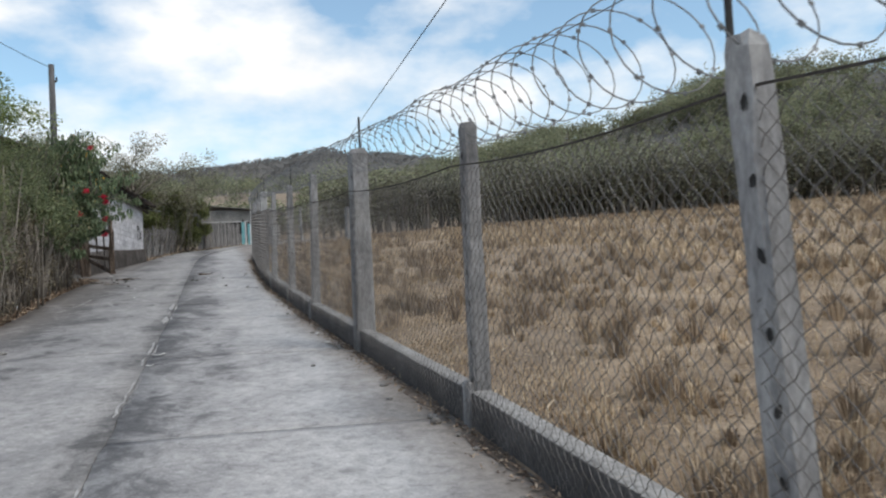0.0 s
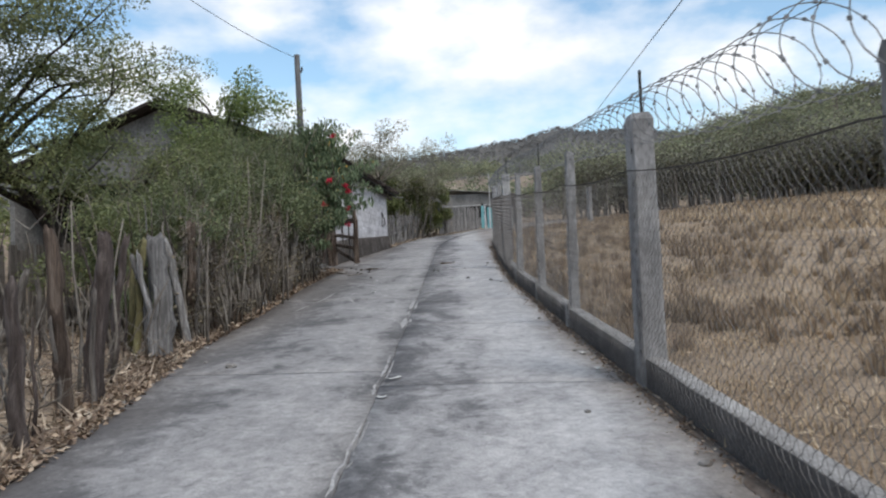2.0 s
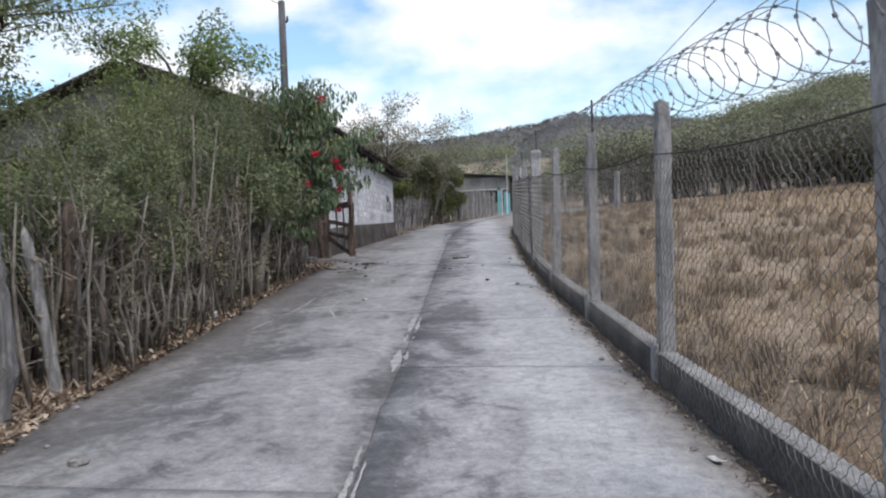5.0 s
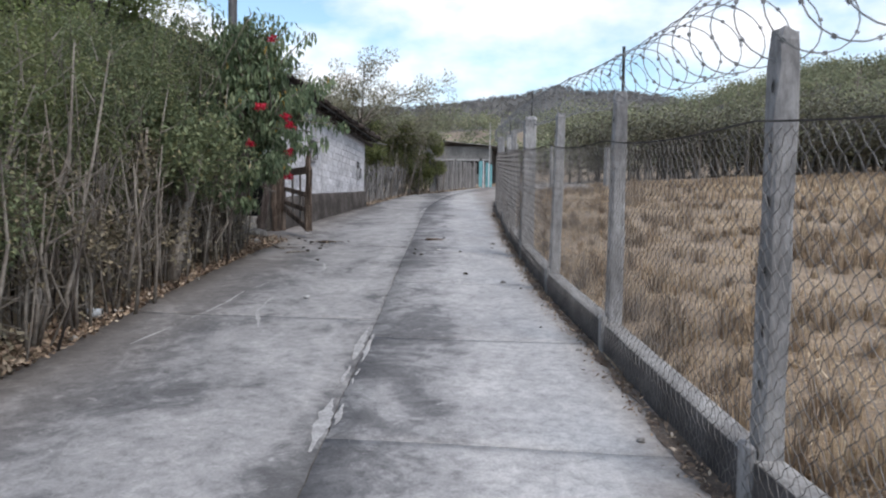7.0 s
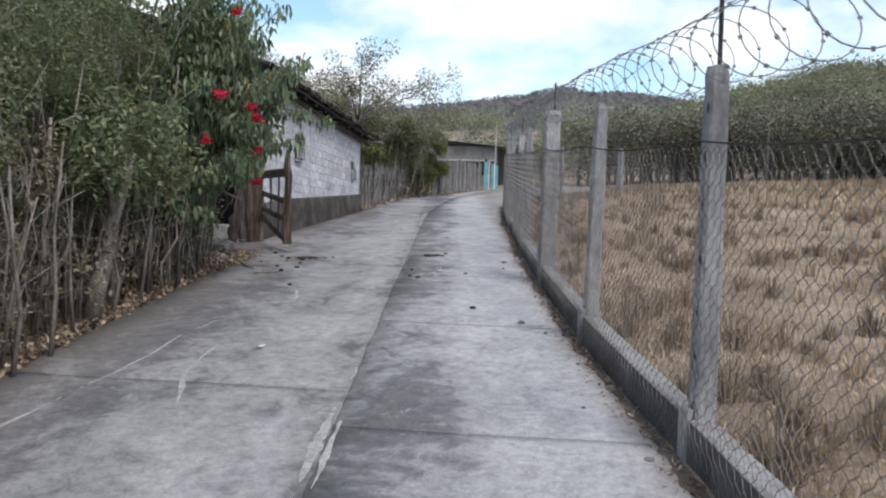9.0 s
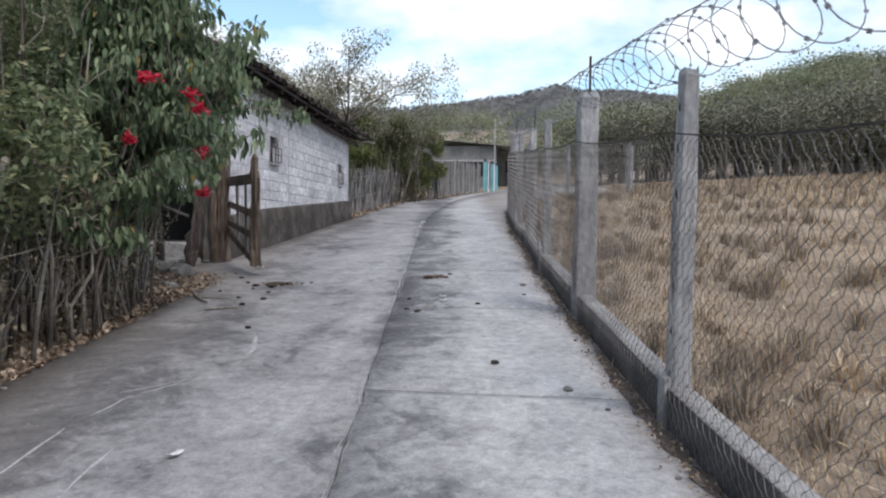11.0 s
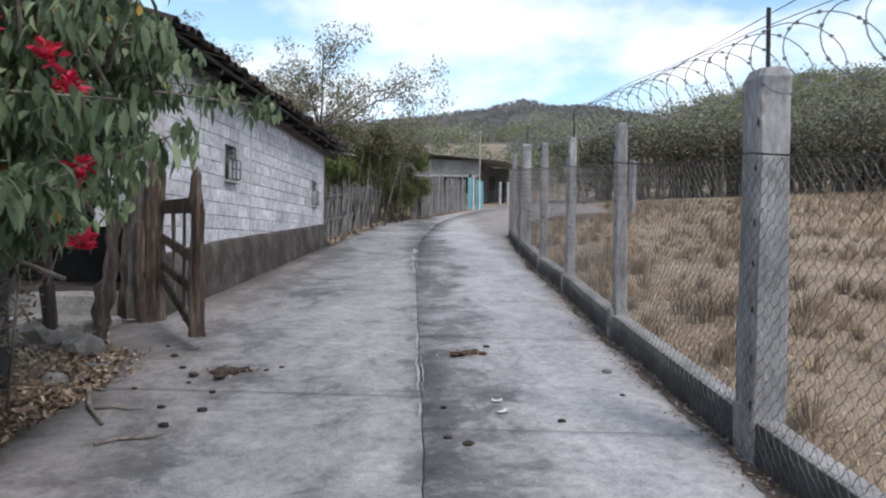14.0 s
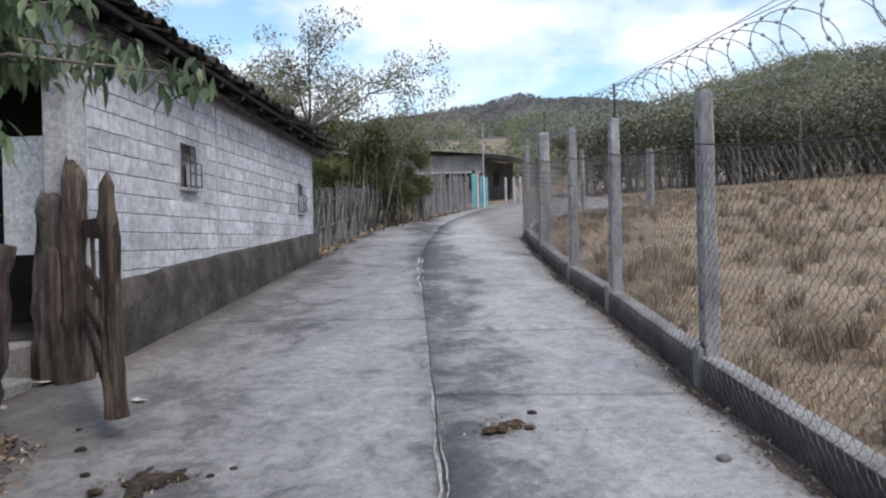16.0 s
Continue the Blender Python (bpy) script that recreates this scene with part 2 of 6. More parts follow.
M_RAZOR = two_scale("razor_steel", (0.1, 0.105, 0.11), (0.16, 0.165, 0.17), (0.24, 0.245, 0.25), 6, 60, 0.5, 0.2, 0.001, metal=0.3)
M_IRON = two_scale("black_iron", (0.02, 0.02, 0.02), (0.035, 0.033, 0.032), (0.06, 0.055, 0.05), 6, 60, 0.6, 0.2, 0.002)
M_WOOD = two_scale("weathered_wood", (0.05, 0.036, 0.029), (0.135, 0.1, 0.08), (0.3, 0.235, 0.19), 3.0, 22, 0.95, 1.0, 0.03, (7, 7, 0.45), 0, 0.15)
M_WOODG = two_scale("grey_wood", (0.09, 0.078, 0.07), (0.19, 0.168, 0.15), (0.32, 0.29, 0.265), 3.0, 22, 0.95, 1.0, 0.03, (7, 7, 0.45), 0, 0.22)
M_BARK = two_scale("tree_bark", (0.035, 0.028, 0.025), (0.075, 0.062, 0.055), (0.15, 0.13, 0.115), 4.0, 22, 0.95, 0.9, 0.02, (2, 2, 0.5))
M_BARKL = two_scale("pale_bark", (0.13, 0.11, 0.095), (0.24, 0.21, 0.18), (0.36, 0.32, 0.28), 4.0, 22, 0.95, 0.8, 0.02, (2, 2, 0.5))
M_TWIG = two_scale("dry_twig", (0.10, 0.085, 0.07), (0.2, 0.175, 0.15), (0.33, 0.3, 0.26), 3.0, 25, 0.95, 0.4, 0.01)
M_BLOCK = two_scale("painted_block", (0.43, 0.425, 0.446), (0.52, 0.515, 0.536), (0.6, 0.595, 0.614), 1.3, 9, 0.9, 0.3, 0.008, (1, 1, 1), 0, 0.15)
M_MORTAR = two_scale("painted_mortar", (0.3, 0.296, 0.31), (0.4, 0.395, 0.41), (0.5, 0.495, 0.51), 2.0, 24, 0.95, 0.5, 0.012)
M_PLINTH = two_scale("plinth_plaster", (0.034, 0.028, 0.024), (0.066, 0.056, 0.05), (0.13, 0.115, 0.105), 2.2, 18, 0.95, 0.5, 0.015)
M_COLUMN = two_scale("column_concrete", (0.3, 0.295, 0.29), (0.42, 0.415, 0.41), (0.53, 0.525, 0.52), 2.0, 20)
M_TILE = two_scale("roof_clay", (0.022, 0.019, 0.018), (0.045, 0.037, 0.033), (0.085, 0.068, 0.058), 3.0, 20, 0.95, 0.6, 0.02, (1, 1, 1), 0, 0.3)
# near-black that stands for the shade inside openings and under the roof
M_SHADE = two_scale("inside_shade", (0.012, 0.011, 0.01), (0.02, 0.018, 0.016), (0.03, 0.027, 0.024), 2.0, 20)
M_WHITE = two_scale("white_paint", (0.66, 0.66, 0.66), (0.75, 0.75, 0.75), (0.8, 0.8, 0.8), 1.0, 20, 0.6, 0.1, 0.004)
M_TEAL = two_scale("teal_paint", (0.13, 0.33, 0.36), (0.19, 0.44, 0.47), (0.26, 0.52, 0.55), 2.0, 14, 0.7, 0.2, 0.006)
M_BLOCKG = two_scale("grey_block", (0.13, 0.128, 0.125), (0.2, 0.197, 0.192), (0.28, 0.275, 0.267), 1.5, 12)
M_ZINC = two_scale("zinc_sheet", (0.22, 0.21, 0.2), (0.32, 0.31, 0.3), (0.42, 0.41, 0.4), 1.0, 10, 0.6, 0.2, 0.01)
M_DUNG = two_scale("dried_dung", (0.045, 0.029, 0.02), (0.095, 0.061, 0.041), (0.19, 0.13, 0.085), 14.0, 60, 1.0, 0.9, 0.02)
M_DUNGD = two_scale("old_dung", (0.03, 0.023, 0.018), (0.06, 0.045, 0.034), (0.13, 0.095, 0.07), 14.0, 60, 1.0, 0.9, 0.02)
M_DROP = two_scale("dark_dropping", (0.025, 0.02, 0.017), (0.045, 0.037, 0.03), (0.08, 0.065, 0.05), 20.0, 60, 1.0, 0.9, 0.01)
M_PAPER = two_scale("pale_litter", (0.55, 0.54, 0.5), (0.68, 0.67, 0.64), (0.78, 0.77, 0.75), 8.0, 40, 0.8)
M_TIN = two_scale("tin_label", (0.42, 0.46, 0.5), (0.6, 0.63, 0.66), (0.72, 0.74, 0.76), 14.0, 40, 0.5)
M_STONE = two_scale("grey_stone", (0.13, 0.12, 0.11), (0.22, 0.205, 0.19), (0.33, 0.31, 0.29), 5.0, 30)
M_PALM = two_scale("palm_stem", (0.06, 0.055, 0.028), (0.12, 0.105, 0.05), (0.22, 0.2, 0.1), 4.0, 20, 0.8, 0.5, 0.01, (2, 2, 0.5))
M_POLE = two_scale("pole_wood", (0.06, 0.06, 0.062), (0.1, 0.1, 0.103), (0.15, 0.15, 0.155), 3.0, 20, 0.95, 0.4, 0.01, (2, 2, 0.3))

L_HEDGE = leaf_mat("hedge_leaves", [(0.0, (0.13, 0.163, 0.094)), (0.4, (0.182, 0.218, 0.122)), (0.8, (0.245, 0.28, 0.155)), (0.96, (0.315, 0.325, 0.17)), (1.0, (0.41, 0.34, 0.2))], 0.38, 0.75)
L_DRY = leaf_mat("dry_leaves", [(0.0, (0.090, 0.075, 0.053)), (0.5, (0.195, 0.173, 0.120)), (1.0, (0.330, 0.270, 0.180))])
L_POIN = leaf_mat("broad_leaves", [(0.0, (0.075, 0.108, 0.06)), (0.5, (0.145, 0.2, 0.112)), (0.9, (0.26, 0.325, 0.19)), (0.988, (0.34, 0.4, 0.25)), (1.0, (0.7, 0.42, 0.08))], 0.38)
L_RED = leaf_mat("red_bracts", [(0.0, (0.5, 0.02, 0.045)), (0.6, (0.74, 0.045, 0.095)), (1.0, (0.85, 0.09, 0.17))], 0.3)
L_FINE = leaf_mat("fine_leaves", [(0.0, (0.13, 0.157, 0.082)), (0.5, (0.21, 0.24, 0.118)), (1.0, (0.32, 0.335, 0.16))], 0.38, 0.75)
L_LIME = leaf_mat("lime_leaves", [(0.0, (0.14, 0.19, 0.07)), (0.5, (0.23, 0.29, 0.11)), (1.0, (0.36, 0.41, 0.19))], 0.4)
L_PALE = leaf_mat("pale_leaves", [(0.0, (0.15, 0.155, 0.1)), (0.5, (0.28, 0.272, 0.19)), (1.0, (0.45, 0.41, 0.31))], 0.45)
L_BUSH = leaf_mat("bush_leaves", [(0.0, (0.062, 0.078, 0.03)), (0.5, (0.135, 0.16, 0.06)), (1.0, (0.29, 0.3, 0.125))])
L_SCRUB = leaf_mat("scrub_leaves", [(0.0, (0.12, 0.118, 0.093)), (0.4, (0.185, 0.18, 0.138)), (0.75, (0.25, 0.237, 0.18)), (1.0, (0.28, 0.285, 0.165))], 0.25, 0.7, 0.3, 0.4)
L_HILL = leaf_mat("hill_leaves", [(0.0, (0.175, 0.19, 0.125)), (0.45, (0.245, 0.262, 0.165)), (0.8, (0.31, 0.32, 0.195)), (1.0, (0.36, 0.335, 0.24))], 0.5, 0.7, 0.06, 0.5)
# leaf colour greyed and lightened to carry the distance haze
L_RANGE_HAZE = leaf_mat("range_leaves_hazy", [(0.0, (0.19, 0.184, 0.182)), (0.5, (0.225, 0.217, 0.208)), (1.0, (0.26, 0.25, 0.23))], 0.6, 0.9, 0.02, 0.3)
L_VERGE = leaf_mat("verge_stalks", [(0.0, (0.121, 0.089, 0.068)), (0.5, (0.270, 0.209, 0.159)), (0.85, (0.486, 0.398, 0.304)), (1.0, (0.756, 0.648, 0.513))], 0.15, 0.9)
L_STRAW = leaf_mat("straw", [(0.0, (0.241, 0.168, 0.108)), (0.4, (0.417, 0.308, 0.200)), (0.8, (0.589, 0.459, 0.310)), (1.0, (0.749, 0.621, 0.451))], 0.2, 0.8)
L_TUFT = leaf_mat("brown_grass", [(0.0, (0.165, 0.118, 0.082)), (0.5, (0.315, 0.235, 0.165)), (1.0, (0.52, 0.41, 0.29))], 0.2, 0.9)
L_LITTER = leaf_mat("leaf_litter", [(0.0, (0.110, 0.077, 0.061)), (0.5, (0.242, 0.176, 0.127)), (0.85, (0.418, 0.319, 0.231)), (1.0, (0.550, 0.462, 0.363))], 0.1, 0.9)

# ---- building helpers ----
rng = np.random.default_rng(7)
GY = [-400, -10, 0, 9.12, 16, 21, 25, 34.5, 45, 60, 75, 1500]
GZ = [-1.5, -0.85, 0.03, 0.78, 1.36, 1.87, 2.24, 3.13, 4.15, 5.55, 6.8, 8.0]


def road_z(y):
    """Height of the road surface, gently rising; the kinks are rounded."""
    return float(np.mean([np.interp(y + d, GY, GZ) for d in (-1.5, -0.75, 0, 0.75, 1.5)]))


def joint_x(y):
    return float(np.mean([np.interp(y + d, [-12, 8.5, 35, 44, 52, 60, 75], [3.07, 0.8, -2.14, -2.2, -0.9, 2.5, 10]) for d in (-2, 0, 2)]))


def left_x(y):
    return joint_x(y) - float(np.interp(y, [-10, 8, 12, 19, 23, 24.0, 24.7, 26.2, 28, 35, 37, 41.7, 43.8, 45.6, 51.5, 60], [2.2, 2.2, 2.64, 2.78, 2.62, 2.85, 3.6, 3.3, 2.86, 2.08, 2.05, 1.85, 1.4, 0.75, 0.6, 1.6]))


FENCE = [(4.95, -4.5), (4.45, -0.7), (4.02, 2.86), (3.66, 5.92), (3.12, 9.53), (2.62, 12.8), (2.21, 15.85), (1.77, 18.65),
         (1.40, 21.87), (1.08, 25.2), (0.86, 28.3), (0.62, 30.6), (0.42, 34.0), (0.25, 37.6), (0.8, 41.0), (2.4, 44.4), (5.2, 47.5)]


def fence_x(y):
    return float(np.interp(y, [p[1] for p in FENCE], [p[0] for p in FENCE]))


def ease(v):
    v = max(0.0, min(1.0, v))
    return v * v * (3 - 2 * v)


# height angle of the two ridges by bearing from the road: the wooded hill 180 m off and the range 700 m off
NEAR_AZ = [-180, -60, -30, -12, -4, 4, 8, 11, 14, 17, 21, 25, 29, 32, 35, 40, 60, 100, 180]
NEAR_EL = [2, 4, 6.3, 7.0, 7.4, 7.3, 7.2, 8.0, 9.2, 9.6, 10.4, 10.5, 11.8, 12.9, 13.4, 12.9, 10, 6, 2]
FAR_AZ = [-180, -30, -9, -5, -1, 2, 4, 6.5, 9, 11, 14, 30, 180]
FAR_EL = [7.7, 8.3, 8.45, 8.85, 9.45, 10.15, 9.8, 9.95, 9.5, 9.1, 8.7, 8.2, 7.7]


def with_hills(x, y, z):
    """The land's height away from the road: it climbs to the near wooded hill and then to the far range."""
    r, az = math.hypot(x - 1, y - 10), math.degrees(math.atan2(x - 1, y - 10))
    near = 2.7 + 173 * math.tan(radians(float(np.interp(az, NEAR_AZ, NEAR_EL)))) + 1.6 * noise.noise(Vector((x * 0.03, y * 0.03, 0.3)))
    far = 2.7 + 680 * math.tan(radians(float(np.interp(az, FAR_AZ, FAR_EL))))
    far += 2.2 * noise.noise(Vector((x * 0.03, y * 0.03, 1.7))) + 5 * noise.noise(Vector((x * 0.009, y * 0.009, 5))) * ease((r - 220) / 200) * (1 - ease((r - 580) / 80))
    z += (near - z) * ease((r - 64) / 116)
    return z + (far - z) * ease((r - 205) / 500)


def ground_z(x, y):
    fx, lx = fence_x(y), left_x(y)
    z = road_z(y) - 0.03
    if lx + 0.3 < x < fx - 0.3 and y < 75:
        z -= 0.1
    if x > fx:
        z += 0.14 * min(1, (x - fx) / 0.6) + 0.052 * max(0, x - fx) * (1 if x < 60 else 60 / x)
    if x < lx:
        d = lx - x
        z += 0.05 * min(1, d / 0.5)
    if x > fx + 0.6 or x < lx - 0.6:
        z += 0.04 * noise.noise(Vector((x * 0.5, y * 0.5, 0)))
    return with_hills(x, y, z)


def mesh_of(name, verts, faces, mat, smooth=False):
    me = bpy.data.meshes.new(name)
    me.from_pydata([tuple(v) for v in verts], [], faces if isinstance(faces, list) else faces.tolist())
    me.materials.append(mat)
    if smooth:
        me.shade_smooth()
    return me


def put(name, me, parent=None, label="", category="", group="", kind="", at=None):
    ob = new(name, me)
    if parent is not None:
        ob.parent = parent
    if at is not None:
        ob.matrix_basis = at
    return tagged(ob, label, category, group, kind)


def part(name, bm, mat, parent=None, label="", smooth=False):
    me = bpy.data.meshes.new(name)
    bm.to_mesh(me)
    bm.free()
    me.materials.append(mat)
    if smooth:
        me.shade_smooth()
    return put(name, me, parent, label)


def thing(name, x, y, z, label, category, group="", turn=0.0):
    e = new(name)
    e.empty_display_size = 0.1
    e.matrix_basis = pose(x, y, z, 0, 0, turn)
    return tagged(e, label, category, group)


def box_bm(size, at=(0, 0, 0), bevel=0.01, rot=None, rough=0.0):
    """A bevelled block; rough shifts its corners a little, as worn things have."""
    bm = bmesh.new()
    bmesh.ops.create_cube(bm, size=1)
    for v in bm.verts:
        v.co = Vector((v.co.x * size[0], v.co.y * size[1], v.co.z * size[2]))
        if rough:
            v.co += Vector(rng.normal(0, rough, 3))
    if bevel:
        bmesh.ops.bevel(bm, geom=bm.edges[:], offset=bevel, segments=1, affect="EDGES")
    m = Matrix.Translation(at)
    if rot is not None:
        m = m @ rot
    bm.transform(m)
    return bm


def tube(points, radii, sides=6, close=True):
    """Vertices and faces of a bent tapering stem."""
    pts = [Vector(p) for p in points]
    vs, fs = [], []
    ref = Vector((0.31, 0.77, 0.55))
    for i, p in enumerate(pts):
        d = (pts[min(i + 1, len(pts) - 1)] - pts[max(i - 1, 0)]).normalized()
        a = d.cross(ref).normalized()
        b = d.cross(a)
        for k in range(sides):
            w = 2 * math.pi * k / sides
            vs.append(p + (a * math.cos(w) + b * math.sin(w)) * radii[i])
    for i in range(len(pts) - 1):
        for k in range(sides):
            k2 = (k + 1) % sides
            fs.append((i * sides + k, i * sides + k2, (i + 1) * sides + k2, (i + 1) * sides + k))
    if close:
        fs.append(tuple(range(sides - 1, -1, -1)))
        fs.append(tuple((len(pts) - 1) * sides + k for k in range(sides)))
    return vs, fs


class Heap:
    """Collects many small meshes into one."""

    def __init__(self):
        self.v, self.f = [], []

    def add(self, vs, fs):
        n = len(self.v)
        self.v.extend(vs)
        self.f.extend(tuple(i + n for i in f) for f in fs)
        return self

    def stem(self, points, radii, sides=5):
        return self.add(*tube(points, radii, sides))

    def mesh(self, name, mat, smooth=False):
        return mesh_of(name, self.v, self.f, mat, smooth)


def leaf_mesh(name, centres, length, width, mat, droop=0.35, fold=0.15):
    """Leaves as folded four-cornered blades (two triangles each), one at every centre, turned at random and hanging a little."""
    c = np.asarray(centres, float)
    n = len(c)
    yaw = rng.uniform(0, 2 * np.pi, n)
    tilt = rng.normal(-droop, 0.5, n)
    ln = length * rng.uniform(0.6, 1.3, n)
    wd = width * rng.uniform(0.7, 1.25, n)
    d = np.stack([np.cos(yaw) * np.cos(tilt), np.sin(yaw) * np.cos(tilt), np.sin(tilt)], 1)
    side = np.stack([-np.sin(yaw), np.cos(yaw), rng.normal(0, 0.5, n)], 1)
    side /= np.linalg.norm(side, axis=1)[:, None]
    up = np.cross(d, side)
    tip = c + d * ln[:, None]
    mid = c + d * (0.45 * ln)[:, None] + up * (fold * wd)[:, None]
    v = np.stack([c, mid + side * (wd / 2)[:, None], tip, mid - side * (wd / 2)[:, None]], 1).reshape(-1, 3)
    me = bpy.data.meshes.new(name)
    idx = np.arange(n) * 4
    f = np.stack([idx, idx + 1, idx + 2, idx, idx + 2, idx + 3], 1).reshape(-1, 3)
    me.from_pydata(v.tolist(), [], f.tolist())
    me.materials.append(mat)
    return me


def broad_leaf_mesh(name, centres, length, width, mat, droop=0.85):
    """Pointed oval leaves in six facets, bent down along the midrib and hanging."""
    c = np.asarray(centres, float)
    n = len(c)
    yaw = rng.uniform(0, 2 * np.pi, n)
    tilt = rng.normal(-droop, 0.4, n)
    ln, wd = length * rng.uniform(0.6, 1.3, n), width * rng.uniform(0.75, 1.25, n)
    side = np.stack([-np.sin(yaw), np.cos(yaw), rng.normal(0, 0.35, n)], 1)
    side /= np.linalg.norm(side, axis=1)[:, None]
    rows, p, step = [], c, 0.0
    for s, w, fold in ((0.0, 0.0, 0.0), (0.22, 0.8, 0.18), (0.5, 1.0, 0.2), (0.78, 0.5, 0.1), (1.0, 0.0, 0.0)):
        a = tilt - 0.5 * s
        d = np.stack([np.cos(yaw) * np.cos(a), np.sin(yaw) * np.cos(a), np.sin(a)], 1)
        p = p + d * ((s - step) * ln)[:, None]
        step = s
        up = np.cross(d, side)
        if w == 0.0:
            rows.append(p)
        else:
            rows += [p + side * (w * wd / 2)[:, None] + up * (fold * wd)[:, None], p, p - side * (w * wd / 2)[:, None] + up * (fold * wd)[:, None]]
    v = np.stack(rows, 1).reshape(-1, 3)
    k = (np.arange(n) * 11)[:, None, None]
    tri = np.array([(0, 2, 1), (0, 3, 2), (1, 2, 5), (1, 5, 4), (2, 3, 6), (2, 6, 5), (4, 5, 8), (4, 8, 7), (5, 6, 9), (5, 9, 8), (7, 8, 10), (8, 9, 10)])
    me = bpy.data.meshes.new(name)
    me.from_pydata(v.tolist(), [], (tri[None] + k).reshape(-1, 3).tolist())
    me.materials.append(mat)
    me.shade_smooth()
    return me


def blob_points(n, centre, radius, hollow=0.35):
    """Points in an uneven rounded mass, thicker towards its outside."""
    d = rng.normal(0, 1, (n, 3))
    d /= np.linalg.norm(d, axis=1)[:, None]
    r = rng.uniform(hollow ** 3, 1, n) ** (1 / 3)
    return np.asarray(centre) + d * r[:, None] * np.asarray(radius)


def limbs(base, top, spread, count, radius, seed, rise=0.5, forks=3):
    """A trunk with limbs and twigs: the stems as (points, radii), and the twigs' ends."""
    r = np.random.default_rng(seed)
    base, top = Vector(base), Vector(top)
    stems, ends = [], []
    n = 6
    pts = []
    for i in range(n):
        k = i / (n - 1)
        pts.append(base.lerp(top, k) + Vector(r.normal(0, 0.05, 3)) * (top - base).length * 0.25 * (0 < k))
    stems.append((pts, [radius * (1 - 0.55 * i / (n - 1)) for i in range(n)]))
    for c in range(count):
        k = r.uniform(0.45, 1.0)
        i = min(int(k * (n - 1)), n - 2)
        start = pts[i].lerp(pts[i + 1], k * (n - 1) - i)
        a = r.uniform(0, 2 * math.pi)
        out = Vector((math.cos(a) * spread[0], math.sin(a) * spread[1], spread[2] * r.uniform(rise - 0.3, 1.0))) * r.uniform(0.6, 1.05)
        bend = Vector((0, 0, spread[2] * 0.18))
        limb = [start, start + out * 0.35 + bend * 0.5 + Vector(r.normal(0, 0.05, 3)), start + out * 0.7 + bend, start + out + bend * 0.7]
        rad = radius * 0.42 * (1.1 - 0.4 * k)
        stems.append((limb, [rad, rad * 0.75, rad * 0.45, rad * 0.2]))
        ends.append(limb[-1])
        for _ in range(forks):
            j = r.integers(1, 3)
            s2 = limb[j].lerp(limb[j + 1], r.uniform(0, 1))
            o2 = Vector((out.x * r.uniform(0.1, 0.6) + r.normal(0, 0.3) * spread[0], out.y * r.uniform(0.1, 0.6) + r.normal(0, 0.3) * spread[1], r.uniform(-0.1, 0.5) * spread[2]))
            tw = [s2, s2 + o2 * 0.5 + Vector(r.normal(0, 0.04, 3)), s2 + o2]
            stems.append((tw, [rad * 0.35, rad * 0.22, rad * 0.08]))
            ends.append(tw[-1])
            ends.append(tw[1])
    return stems, ends


def tree(name, base, top, spread, count, radius, seed, bark, leaf, per_end, clump, length, width, label, category="tree", forks=3, rise=0.5, droop=0.35):
    t = thing(name, *base, label, category)
    inv = Matrix.Translation(-Vector(base))
    stems, ends = limbs(base, top, spread, count, radius, seed, rise, forks)
    trunk, twigs = Heap(), Heap()
    trunk.stem([inv @ p for p in stems[0][0]], stems[0][1], 9)
    put("trunk", trunk.mesh("trunk", bark, True), t)
    for pts, rad in stems[1:]:
        if len(pts) == 4:
            put("branch", Heap().stem([inv @ p for p in pts], [max(q, 0.006) for q in rad], 6).mesh("branch", bark, True), t)
        else:
            twigs.stem([inv @ p for p in pts], [max(q, 0.004) for q in rad], 5)
    tagged(put("twig_mass", twigs.mesh("twig_mass", bark, True), t), kind="stuff")
    centres = np.concatenate([blob_points(per_end, inv @ e, clump, 0.1) for e in ends])
    put("crown", leaf_mesh("crown", centres, length, width, leaf, droop), t)
    return t

# ---- ground ----
def spread_axis(lo, hi, step, reach, grow=1.22):
    mid = list(np.arange(lo, hi + 1e-6, step))
    out, s, x = [], step, hi
    while x < reach:
        s *= grow
        x += s
        out.append(x)
    low, s, x = [], step, lo
    while x > -reach:
        s *= grow
        x -= s
        low.append(x)
    return low[::-1] + mid + out


gx = spread_axis(-9, 12, 0.5, 1600, 1.055)
gy = spread_axis(-8, 60, 0.75, 1600, 1.055)
verts = [(x, y, ground_z(x, y)) for y in gy for x in gx]
w = len(gx)
faces = [(j * w + i, j * w + i + 1, (j + 1) * w + i + 1, (j + 1) * w + i) for j in range(len(gy) - 1) for i in range(w - 1)]
put("ground", mesh_of("ground", verts, faces, M_SOIL, True), label="dry soil and grassland rising to scrub-covered hills", category="ground", kind="structure")

# ---- road: two lanes of concrete slabs, cast between transverse joints ----
road = new("road")
tagged(road, "worn pale grey concrete road in cast slabs", "road", kind="structure")


def crook(y):
    """The centre joint wanders a little."""
    return 0.02 * noise.noise(Vector((y * 1.3, 7, 0))) + 0.014 * noise.noise(Vector((y * 7, 2, 0)))


